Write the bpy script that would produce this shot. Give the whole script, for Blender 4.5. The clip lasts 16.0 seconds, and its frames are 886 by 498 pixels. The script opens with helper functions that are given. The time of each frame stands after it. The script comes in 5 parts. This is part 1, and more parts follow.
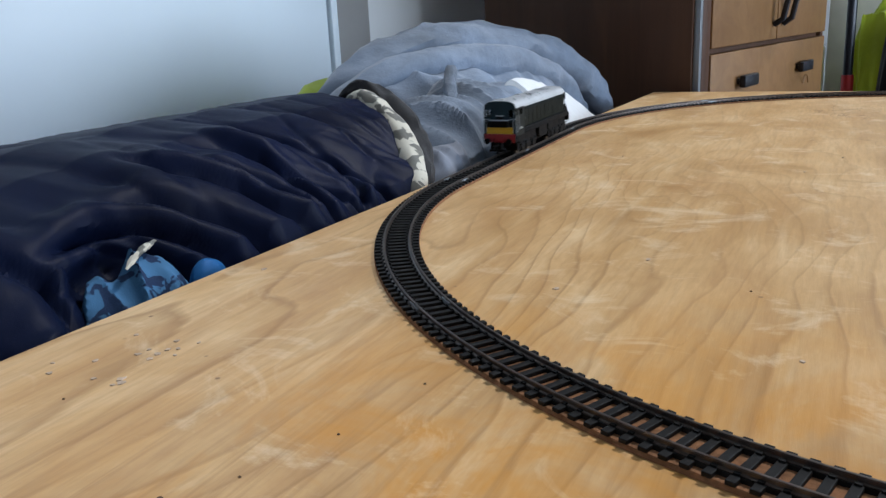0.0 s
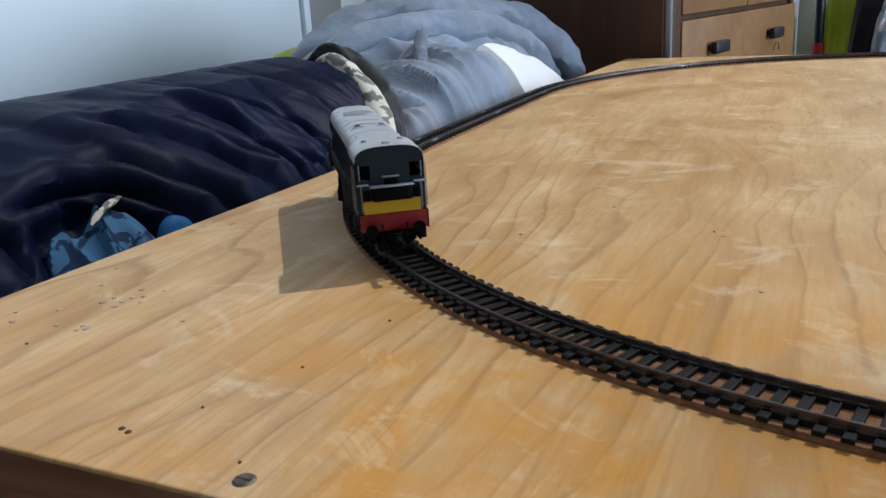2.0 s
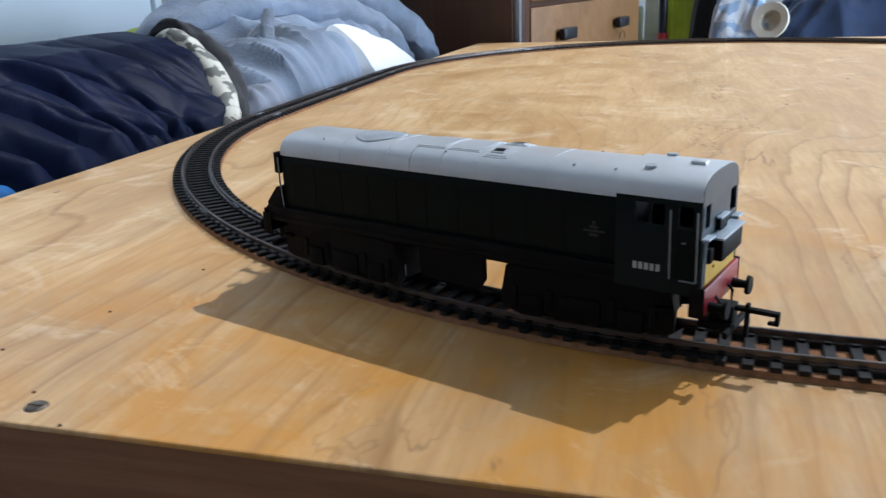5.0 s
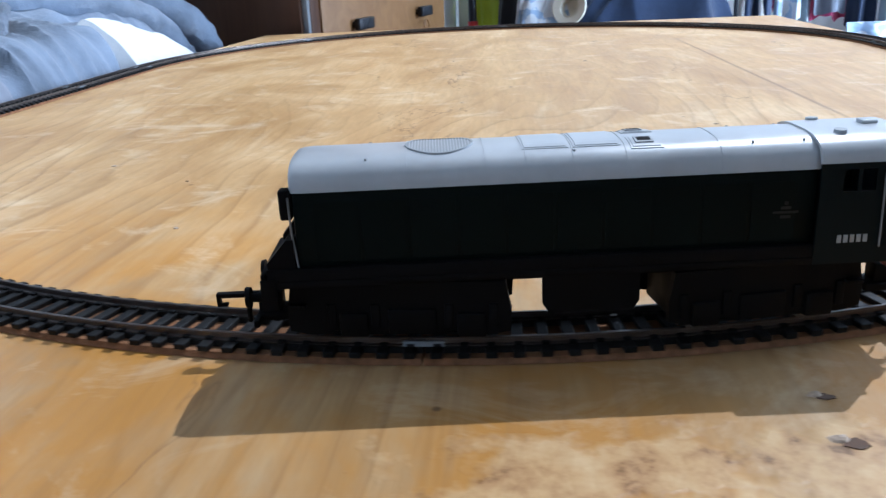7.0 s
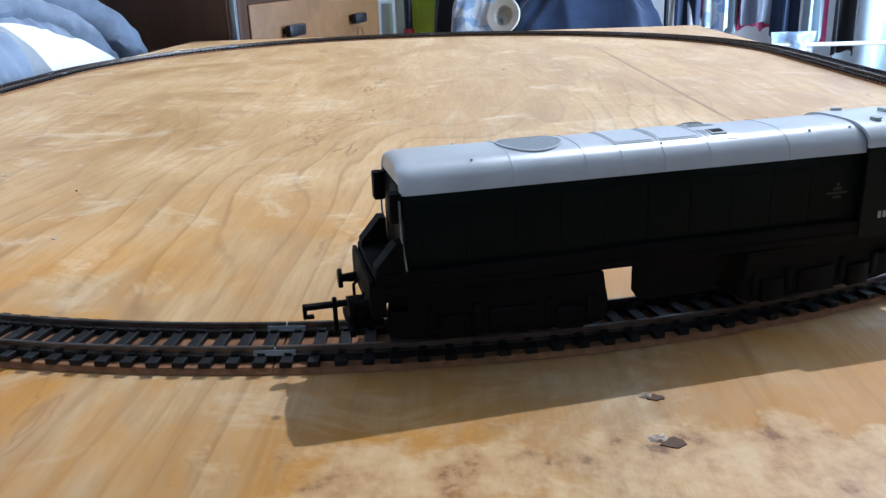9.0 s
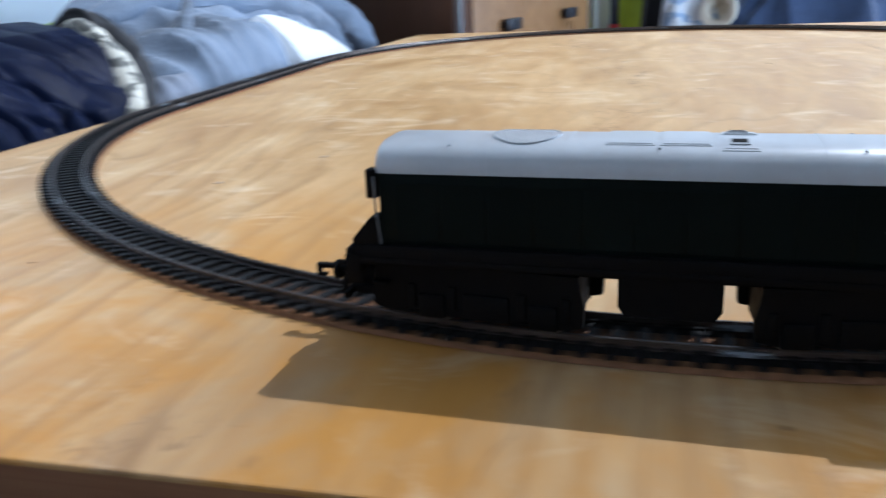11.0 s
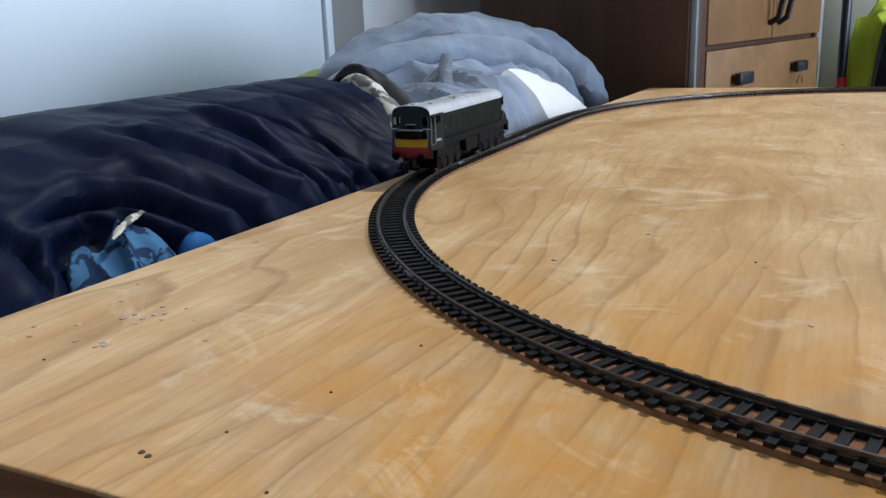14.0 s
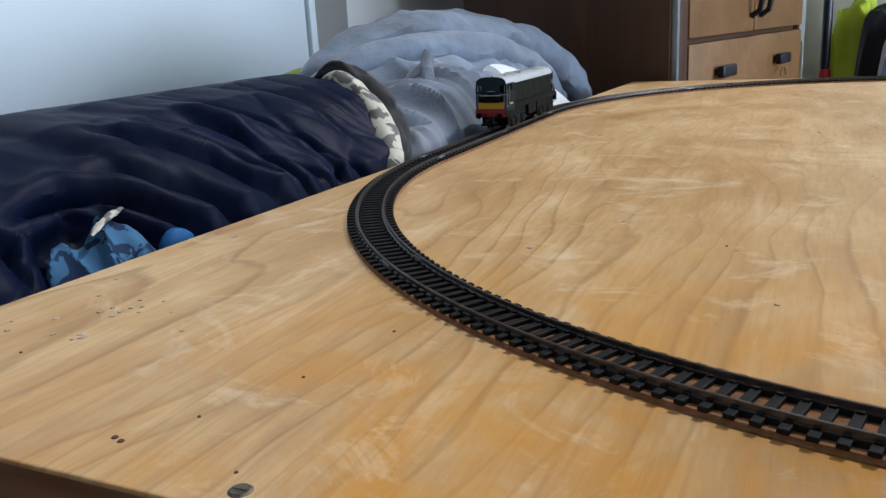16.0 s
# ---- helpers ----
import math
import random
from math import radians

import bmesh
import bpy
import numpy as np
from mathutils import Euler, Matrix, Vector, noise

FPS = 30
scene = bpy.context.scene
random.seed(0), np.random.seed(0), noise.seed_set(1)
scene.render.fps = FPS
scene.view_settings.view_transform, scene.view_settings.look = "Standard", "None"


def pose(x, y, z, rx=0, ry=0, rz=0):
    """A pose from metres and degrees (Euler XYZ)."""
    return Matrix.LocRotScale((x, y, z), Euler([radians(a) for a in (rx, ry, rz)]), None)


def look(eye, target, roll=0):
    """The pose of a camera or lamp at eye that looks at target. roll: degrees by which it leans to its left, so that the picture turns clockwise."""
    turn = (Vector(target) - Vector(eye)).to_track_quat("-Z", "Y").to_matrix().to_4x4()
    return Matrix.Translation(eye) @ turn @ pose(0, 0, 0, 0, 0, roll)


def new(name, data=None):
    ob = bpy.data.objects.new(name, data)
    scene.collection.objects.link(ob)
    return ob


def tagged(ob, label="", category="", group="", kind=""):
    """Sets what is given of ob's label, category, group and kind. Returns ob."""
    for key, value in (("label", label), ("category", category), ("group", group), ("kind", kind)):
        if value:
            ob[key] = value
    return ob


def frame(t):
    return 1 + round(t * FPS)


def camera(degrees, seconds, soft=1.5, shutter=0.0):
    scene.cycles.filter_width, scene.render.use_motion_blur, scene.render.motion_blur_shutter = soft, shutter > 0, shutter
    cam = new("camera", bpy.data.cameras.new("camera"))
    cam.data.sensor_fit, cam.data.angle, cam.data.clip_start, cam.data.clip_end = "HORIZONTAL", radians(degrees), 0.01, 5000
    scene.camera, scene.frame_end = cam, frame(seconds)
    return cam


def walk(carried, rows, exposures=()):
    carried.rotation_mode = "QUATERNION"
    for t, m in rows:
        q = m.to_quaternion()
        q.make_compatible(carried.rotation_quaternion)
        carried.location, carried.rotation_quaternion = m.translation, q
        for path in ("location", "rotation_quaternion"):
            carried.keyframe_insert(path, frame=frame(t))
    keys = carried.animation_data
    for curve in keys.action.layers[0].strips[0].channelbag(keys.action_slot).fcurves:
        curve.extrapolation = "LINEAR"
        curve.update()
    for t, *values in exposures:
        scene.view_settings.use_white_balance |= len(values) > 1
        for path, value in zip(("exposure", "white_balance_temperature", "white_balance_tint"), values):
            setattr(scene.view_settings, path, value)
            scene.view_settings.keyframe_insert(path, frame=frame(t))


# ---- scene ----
LENS = 56.37
cam = camera(LENS, 16.0, soft=1.4, shutter=0.5)
PATH = [
    (0, (-0.1238, -0.6727, 0.1494), (-0.5470, 0.1915, -0.1226), -2.75),
    (0.5, (-0.1254, -0.6756, 0.1464), (-0.5505, 0.1878, -0.1256), -2.62),
    (1, (-0.1222, -0.6758, 0.1430), (-0.5442, 0.1891, -0.1288), -2.81),
    (1.5, (-0.1183, -0.6772, 0.1404), (-0.5267, 0.1905, -0.1429), -3.09),
    (2, (-0.1154, -0.6759, 0.1316), (-0.5147, 0.1919, -0.1642), -3.44),
    (2.5, (-0.1162, -0.6831, 0.1265), (-0.5057, 0.1860, -0.1784), -3.02),
    (3, (-0.1188, -0.6878, 0.1244), (-0.4908, 0.1892, -0.1799), -2.53),
    (5.5, (-0.0513, -0.6920, 0.1141), (-0.2773, 0.2289, -0.2035), -2.93),
    (6, (-0.0185, -0.6809, 0.1082), (-0.2074, 0.2451, -0.2186), -3.85),
    (6.5, (0.0099, -0.6701, 0.1085), (-0.1292, 0.2655, -0.2161), -3.50),
    (7, (0.0299, -0.6686, 0.1116), (-0.0676, 0.2710, -0.2165), -2.68),
    (7.5, (0.0484, -0.6685, 0.1087), (-0.0035, 0.2734, -0.2230), -2.37),
    (8, (0.0608, -0.6722, 0.1118), (0.0284, 0.2723, -0.2151), -2.00),
    (10.5, (0.0340, -0.6634, 0.1113), (-0.0283, 0.2818, -0.2094), -2.00),
    (11, (-0.0303, -0.6650, 0.1076), (-0.2581, 0.2551, -0.2109), -2.58),
    (11.5, (-0.0912, -0.6684, 0.1152), (-0.4149, 0.2253, -0.1955), -2.30),
    (12, (-0.1230, -0.6735, 0.1206), (-0.4949, 0.2095, -0.1658), -2.80),
    (12.5, (-0.1365, -0.6695, 0.1276), (-0.5513, 0.1992, -0.1432), -2.51),
    (13, (-0.1358, -0.6690, 0.1286), (-0.5536, 0.2006, -0.1346), -2.30),
    (13.5, (-0.1327, -0.6709, 0.1293), (-0.5499, 0.1991, -0.1333), -2.00),
    (14, (-0.1296, -0.6680, 0.1266), (-0.5449, 0.2023, -0.1381), -2.20),
    (14.5, (-0.1248, -0.6698, 0.1271), (-0.5354, 0.2034, -0.1355), -2.37),
    (15, (-0.1217, -0.6684, 0.1273), (-0.5267, 0.2071, -0.1364), -2.87),
    (15.5, (-0.1195, -0.6687, 0.1247), (-0.5219, 0.2076, -0.1400), -2.96),
    (16, (-0.1193, -0.6701, 0.1223), (-0.5259, 0.2040, -0.1433), -3.09),
]
walk(cam, [(t, look(eye, target, roll)) for t, eye, target, roll in PATH], exposures=[
    (0.0, -0.80, 6000, 10), (3.0, -0.80, 6080, 10), (5.5, -0.37, 5600, 10), (6.5, -0.31, 5330, 10), (8.0, -0.32, 5330, 10), (10.5, -0.40, 5320, 10),
    (11.5, -0.22, 5420, 10), (12.5, -0.32, 5650, 10), (13.0, -0.56, 5900, 10), (14.0, -0.74, 6000, 10), (16.0, -0.80, 6130, 10),
])

# ---- light ----
SUN_AZ, SUN_EL = 55.0, 52.6
world = bpy.data.worlds.new("sky")
scene.world = world
world.use_nodes = True
wn = world.node_tree
sky = wn.nodes.new("ShaderNodeTexSky")
sky.sky_type = "NISHITA"
sky.sun_disc = False
sky.sun_elevation = radians(SUN_EL)
sky.sun_rotation = radians(90 - SUN_AZ)
wn.links.new(sky.outputs[0], wn.nodes["Background"].inputs[0])
wn.nodes["Background"].inputs[1].default_value = 0.07
sun_data = bpy.data.lights.new("sun", "SUN")
sun_data.energy, sun_data.angle, sun_data.color = 3.6, radians(0.6), (1.0, 0.97, 0.92)
sun = new("sun", sun_data)
ca, sa, ce, se = math.cos(radians(SUN_AZ)), math.sin(radians(SUN_AZ)), math.cos(radians(SUN_EL)), math.sin(radians(SUN_EL))
sun.matrix_world = look((3 * ca * ce, 3 * sa * ce, 3 * se), (0, 0, 0))
win_data = bpy.data.lights.new("window_daylight", "AREA")
win_data.shape, win_data.size, win_data.size_y = "RECTANGLE", 2.0, 1.1
win_data.energy, win_data.color = 130.0, (0.78, 0.89, 1.0)
win_light = new("window_daylight", win_data)


# ---- materials ----
def mat(name, rough=0.6, metal=0.0):
    m = bpy.data.materials.new(name)
    m.use_nodes = True
    b = m.node_tree.nodes["Principled BSDF"]
    b.inputs["Roughness"].default_value = rough
    b.inputs["Metallic"].default_value = metal
    return m, m.node_tree, b


def node(nt, kind, **values):
    n = nt.nodes.new(kind)
    for key, value in values.items():
        if key in n.inputs:
            n.inputs[key].default_value = value
    return n


def coords(nt, scale=(1, 1, 1), turn=0.0):
    tc = nt.nodes.new("ShaderNodeTexCoord")
    mp = nt.nodes.new("ShaderNodeMapping")
    mp.inputs["Scale"].default_value = scale
    mp.inputs["Rotation"].default_value = (0, 0, radians(turn))
    nt.links.new(tc.outputs["Object"], mp.inputs[0])
    return mp.outputs[0]


def noise_fac(nt, co, scale, detail=3.0, rough=0.55, distort=0.0):
    n = node(nt, "ShaderNodeTexNoise", Scale=scale, Detail=detail, Roughness=rough, Distortion=distort)
    nt.links.new(co, n.inputs["Vector"])
    return n.outputs["Fac"]


def ramp(nt, fac, stops):
    r = nt.nodes.new("ShaderNodeValToRGB")
    e = r.color_ramp.elements
    while len(e) < len(stops):
        e.new(0.5)
    for k, (p, c) in zip(e, stops):
        k.position, k.color = p, (*c, 1) if len(c) == 3 else c
    nt.links.new(fac, r.inputs[0])
    return r.outputs[0]


def mix(nt, fac, a, b, how="MIX"):
    n = nt.nodes.new("ShaderNodeMix")
    n.data_type, n.blend_type = "RGBA", how
    for sock, val in ((n.inputs[0], fac), (n.inputs[6], a), (n.inputs[7], b)):
        if isinstance(val, (int, float)):
            sock.default_value = val
        elif isinstance(val, tuple):
            sock.default_value = (*val, 1)
        else:
            nt.links.new(val, sock)
    return n.outputs[2]


def maths(nt, how, a, b=0.0):
    n = nt.nodes.new("ShaderNodeMath")
    n.operation = how
    for sock, val in ((n.inputs[0], a), (n.inputs[1], b)):
        if isinstance(val, (int, float)):
            sock.default_value = val
        else:
            nt.links.new(val, sock)
    return n.outputs[0]


def bump(nt, b, fac, strength, distance):
    n = nt.nodes.new("ShaderNodeBump")
    n.inputs["Strength"].default_value = strength
    n.inputs["Distance"].default_value = distance
    nt.links.new(fac, n.inputs["Height"])
    nt.links.new(n.outputs[0], b.inputs["Normal"])


def plain(name, color, rough=0.6, metal=0.0, vary=0.25, scale=40.0, relief=0.0, sheen=0.0, gloss=0.5):
    """A surface of one colour with uneven tone at two sizes and a fine relief."""
    m, nt, b = mat(name, rough, metal)
    co = coords(nt)
    big, small = noise_fac(nt, co, scale, 4.0), noise_fac(nt, co, scale * 9, 2.0)
    dark = tuple(c * (1 - vary) for c in color)
    light = tuple(min(1.0, c * (1 + vary)) for c in color)
    c1 = ramp(nt, big, [(0.3, dark), (0.7, light)])
    c2 = mix(nt, maths(nt, "MULTIPLY", small, 0.35), c1, dark)
    nt.links.new(c2, b.inputs["Base Color"])
    nt.links.new(ramp(nt, big, [(0.3, (rough * 0.85,) * 3), (0.7, (min(1, rough * 1.15),) * 3)]), b.inputs["Roughness"])
    b.inputs["Specular IOR Level"].default_value = gloss
    if relief:
        bump(nt, b, small, 0.6, relief)
    if sheen:
        b.inputs["Sheen Weight"].default_value = sheen
    return m


def plywood_material():
    m, nt, b = mat("plywood", 0.42)
    b.inputs["Specular IOR Level"].default_value = 0.28
    tc = nt.nodes.new("ShaderNodeTexCoord")
    sep = nt.nodes.new("ShaderNodeSeparateXYZ")
    nt.links.new(tc.outputs["Object"], sep.inputs[0])
    # growth rings cut flat: bands along y, bent into flames by a slow field
    warp = noise_fac(nt, coords(nt, (4.2, 1.35, 1), 6), 1.0, 3.0, 0.45, 0.3)
    phase = maths(nt, "ADD", maths(nt, "MULTIPLY", sep.outputs["X"], 36.0), maths(nt, "MULTIPLY", warp, 19.0))
    phase = maths(nt, "ADD", phase, maths(nt, "MULTIPLY", noise_fac(nt, coords(nt, (40, 9, 1)), 1.0, 3.0, 0.6), 0.55))
    rings = maths(nt, "FRACT", phase)
    line = ramp(nt, rings, [(0.0, (0.0, 0.0, 0.0)), (0.50, (0.05, 0.05, 0.05)), (0.82, (0.36, 0.36, 0.36)), (0.92, (1, 1, 1)), (0.97, (0.5, 0.5, 0.5)), (1.0, (0.0, 0.0, 0.0))])
    fade = ramp(nt, noise_fac(nt, coords(nt, (8, 3.0, 1)), 1.0, 4.0), [(0.36, (0.42, 0.42, 0.42)), (0.60, (1.0, 1.0, 1.0))])
    line = mix(nt, 1.0, line, fade, "MULTIPLY")
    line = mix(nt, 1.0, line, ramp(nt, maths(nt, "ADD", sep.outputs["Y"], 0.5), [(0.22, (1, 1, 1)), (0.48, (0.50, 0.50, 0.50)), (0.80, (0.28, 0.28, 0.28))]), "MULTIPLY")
    fibre = noise_fac(nt, coords(nt, (260, 26, 1)), 1.0, 5.0, 0.65)
    streak = noise_fac(nt, coords(nt, (34, 6.5, 1), 5), 1.0, 5.0, 0.62, 0.8)
    patch = noise_fac(nt, coords(nt, (8, 4.5, 1), 12), 1.0, 6.0, 0.62, 1.1)
    warm = noise_fac(nt, coords(nt, (3.6, 2.6, 1), 30), 1.0, 4.0, 0.55, 0.5)
    c = ramp(nt, patch, [(0.26, (0.47, 0.272, 0.112)), (0.42, (0.57, 0.352, 0.156)), (0.57, (0.65, 0.425, 0.205)), (0.76, (0.76, 0.565, 0.335))])
    c = mix(nt, ramp(nt, warm, [(0.48, (0, 0, 0)), (0.68, (0.22, 0.22, 0.22))]), c, (0.56, 0.31, 0.095))
    c = mix(nt, ramp(nt, streak, [(0.32, (0.40, 0.40, 0.40)), (0.52, (0, 0, 0))]), c, (0.42, 0.215, 0.080))
    c = mix(nt, ramp(nt, streak, [(0.56, (0, 0, 0)), (0.74, (0.45, 0.45, 0.45))]), c, (0.80, 0.62, 0.385))
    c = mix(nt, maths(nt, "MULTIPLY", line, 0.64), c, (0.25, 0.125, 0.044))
    c = mix(nt, ramp(nt, fibre, [(0.42, (0, 0, 0)), (0.72, (0.34, 0.34, 0.34))]), c, (0.34, 0.185, 0.075))
    # varnish runs, yellow-orange, along the front strip and in blots
    runs = noise_fac(nt, coords(nt, (13, 9, 1), 25), 1.0, 5.0, 0.62, 0.7)
    front = maths(nt, "SUBTRACT", 1.0, maths(nt, "MULTIPLY", maths(nt, "ADD", sep.outputs["Y"], 0.52), 3.2))
    blots = mix(nt, 1.0, ramp(nt, runs, [(0.43, (0, 0, 0)), (0.58, (0.82, 0.82, 0.82))]), ramp(nt, front, [(0.0, (0, 0, 0)), (0.7, (1, 1, 1))]), "MULTIPLY")
    blots = mix(nt, 1.0, blots, ramp(nt, maths(nt, "ADD", sep.outputs["X"], 0.5), [(0.12, (0.12, 0.12, 0.12)), (0.24, (1, 1, 1))]), "MULTIPLY")
    c = mix(nt, blots, c, (0.58, 0.26, 0.038))
    # scuffed pale patches, across the grain as well as along it
    scuff = noise_fac(nt, coords(nt, (17, 20, 1), 20), 1.0, 6.0, 0.68, 0.8)
    c = mix(nt, ramp(nt, scuff, [(0.55, (0, 0, 0)), (0.72, (0.58, 0.58, 0.58))]), c, (0.84, 0.68, 0.46))
    # darker towards the middle of the front edge, in a ragged patch
    wx = maths(nt, "MULTIPLY", maths(nt, "SUBTRACT", sep.outputs["X"], 0.12), 2.6)
    wy = maths(nt, "MULTIPLY", maths(nt, "ADD", sep.outputs["Y"], 0.52), 3.6)
    wr = maths(nt, "ADD", maths(nt, "MULTIPLY", wx, wx), maths(nt, "MULTIPLY", wy, wy))
    front_dark = maths(nt, "SUBTRACT", maths(nt, "ADD", noise_fac(nt, coords(nt, (9, 7, 1), 15), 1.0, 4.0, 0.6), 0.45), maths(nt, "MULTIPLY", wr, 0.75))
    c = mix(nt, ramp(nt, front_dark, [(0.40, (0, 0, 0)), (0.85, (0.85, 0.85, 0.85))]), c, (0.70, 0.70, 0.70), "MULTIPLY")
    # fine dark pores drawn out along the grain, worn open near the front
    pores = noise_fac(nt, coords(nt, (190, 5.5, 1), 3), 1.0, 4.0, 0.6, 0.3)
    open_grain = ramp(nt, maths(nt, "ADD", sep.outputs["Y"], 0.52), [(0.04, (1, 1, 1)), (0.22, (0.20, 0.20, 0.20))])
    c = mix(nt, mix(nt, 1.0, ramp(nt, pores, [(0.52, (0, 0, 0)), (0.70, (0.34, 0.34, 0.34))]), open_grain, "MULTIPLY"), c, (0.27, 0.135, 0.050))
    # dark thread-like cracks in the varnish
    crack_n = noise_fac(nt, coords(nt, (15, 5.0, 1), 4), 1.0, 5.0, 0.6, 0.4)
    crack = ramp(nt, maths(nt, "ABSOLUTE", maths(nt, "SUBTRACT", crack_n, 0.47)), [(0.0, (0.75, 0.75, 0.75)), (0.0045, (0.3, 0.3, 0.3)), (0.009, (0, 0, 0))])
    some = ramp(nt, noise_fac(nt, coords(nt, (6, 5, 1), 40), 1.0, 2.0), [(0.54, (0, 0, 0)), (0.62, (1, 1, 1))])
    some = mix(nt, 1.0, some, ramp(nt, maths(nt, "ADD", sep.outputs["X"], 0.5), [(0.30, (0, 0, 0)), (0.38, (1, 1, 1))]), "MULTIPLY")
    c = mix(nt, mix(nt, 1.0, crack, some, "MULTIPLY"), c, (0.20, 0.10, 0.045))
    # dark specks
    vor = node(nt, "ShaderNodeTexVoronoi", Scale=30.0)
    nt.links.new(tc.outputs["Object"], vor.inputs["Vector"])
    keep = noise_fac(nt, coords(nt), 7.0, 2.0)
    speck = mix(nt, 1.0, ramp(nt, vor.outputs["Distance"], [(0.0, (1, 1, 1)), (0.028, (0.7, 0.7, 0.7)), (0.05, (0, 0, 0))]), ramp(nt, keep, [(0.52, (0, 0, 0)), (0.58, (1, 1, 1))]), "MULTIPLY")
    c = mix(nt, speck, c, (0.14, 0.075, 0.04))
    # a dark joint between two sheets of veneer, nearly along y
    off = maths(nt, "ABSOLUTE", maths(nt, "SUBTRACT", maths(nt, "ADD", sep.outputs["X"], maths(nt, "MULTIPLY", sep.outputs["Y"], 0.021)), 0.2475))
    seam = ramp(nt, maths(nt, "MULTIPLY", off, 200.0), [(0.0, (0.75, 0.75, 0.75)), (0.20, (0.45, 0.45, 0.45)), (0.50, (0, 0, 0))])
    ends = ramp(nt, maths(nt, "ABSOLUTE", maths(nt, "SUBTRACT", sep.outputs["Y"], 0.19)), [(0.24, (1, 1, 1)), (0.34, (0, 0, 0))])
    c = mix(nt, mix(nt, 1.0, seam, ends, "MULTIPLY"), c, (0.20, 0.095, 0.038))
    # torn veneer by the front edge
    tx = maths(nt, "MULTIPLY", maths(nt, "SUBTRACT", sep.outputs["X"], 0.16), 5.0)
    ty = maths(nt, "MULTIPLY", maths(nt, "ADD", sep.outputs["Y"], 0.512), 26.0)
    rr = maths(nt, "ADD", maths(nt, "MULTIPLY", tx, tx), maths(nt, "MULTIPLY", ty, ty))
    torn_n = noise_fac(nt, coords(nt, (36, 34, 1), 12), 1.0, 4.0, 0.58)
    torn = maths(nt, "SUBTRACT", maths(nt, "ADD", torn_n, 0.24), maths(nt, "MULTIPLY", rr, 0.35))
    tm = ramp(nt, torn, [(0.50, (0, 0, 0)), (0.60, (1, 1, 1))])
    tcol = ramp(nt, noise_fac(nt, coords(nt, (95, 80, 1), 15), 1.0, 4.0, 0.6), [(0.33, (0.12, 0.058, 0.032)), (0.41, (0.40, 0.235, 0.112)), (0.53, (0.54, 0.355, 0.175)), (0.72, (0.64, 0.465, 0.265))])
    c = mix(nt, maths(nt, "MULTIPLY", tm, 0.72), c, tcol)
    nt.links.new(c, b.inputs["Base Color"])
    nt.links.new(ramp(nt, patch, [(0.3, (0.34,) * 3), (0.75, (0.58,) * 3)]), b.inputs["Roughness"])
    high = maths(nt, "ADD", maths(nt, "MULTIPLY", fibre, 0.5), maths(nt, "MULTIPLY", mix(nt, 1.0, tm, torn_n, "MULTIPLY"), 1.2))
    bump(nt, b, high, 0.35, 0.0012)
    return m


def wood_material(name, dark, light, rough=0.4, axis="z", scale=1.0):
    m, nt, b = mat(name, rough)
    s = {"x": (2, 26, 26), "y": (26, 2, 26), "z": (26, 26, 2)}[axis]
    s = tuple(k * scale for k in s)
    grain = noise_fac(nt, coords(nt, s), 1.0, 5.0, 0.6, 1.2)
    tone = noise_fac(nt, coords(nt, (3, 3, 2)), 1.0, 2.0)
    c = ramp(nt, grain, [(0.3, dark), (0.7, light)])
    c = mix(nt, maths(nt, "MULTIPLY", tone, 0.5), c, tuple(0.7 * k for k in dark))
    nt.links.new(c, b.inputs["Base Color"])
    b.inputs["Specular IOR Level"].default_value = 0.28
    bump(nt, b, grain, 0.15, 0.002)
    return m


def cloth_material(name, color, rough=0.9, vary=0.25, weave=900.0, relief=0.0006, sheen=0.3, spots=None, gloss=0.25):
    m, nt, b = mat(name, rough)
    co = coords(nt)
    tone = noise_fac(nt, co, 9.0, 4.0, 0.6)
    c = ramp(nt, tone, [(0.3, tuple(k * (1 - vary) for k in color)), (0.7, tuple(min(1, k * (1 + vary)) for k in color))])
    if spots:
        c = mix(nt, ramp(nt, noise_fac(nt, co, spots[1], 2.0, 0.5, 0.6), [(spots[2] - 0.015, (0, 0, 0)), (spots[2] + 0.015, (1, 1, 1))]), c, spots[0])
    fine = noise_fac(nt, co, weave, 2.0)
    c = mix(nt, maths(nt, "MULTIPLY", fine, 0.3), c, tuple(0.6 * k for k in color))
    nt.links.new(c, b.inputs["Base Color"])
    b.inputs["Sheen Weight"].default_value = sheen
    b.inputs["Specular IOR Level"].default_value = gloss
    bump(nt, b, maths(nt, "ADD", maths(nt, "MULTIPLY", noise_fac(nt, co, 60.0, 3.0), 3.0), fine), 0.5, relief)
    return m


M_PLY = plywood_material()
M_EDGE = wood_material("plywood_edge", (0.20, 0.082, 0.034), (0.40, 0.20, 0.095), 0.6, "x", 2.5)
M_CORK = plain("cork", (0.25, 0.125, 0.064), 0.95, 0, 0.35, 250, 0.0006, gloss=0.1)
M_SLEEPER = plain("sleeper_plastic", (0.006, 0.006, 0.0065), 0.6, 0, 0.3, 200, gloss=0.22)
M_RAIL = plain("rail_steel", (0.13, 0.11, 0.10), 0.36, 0.85, 0.25, 120)
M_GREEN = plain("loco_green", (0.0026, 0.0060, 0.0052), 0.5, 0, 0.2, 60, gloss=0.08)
# the cab sides' shade is put into this darker copy of the front paint
M_CAB_SHADED = plain("cab_green_shaded", (0.0030, 0.0075, 0.0085), 0.45, 0, 0.2, 60, gloss=0.12)
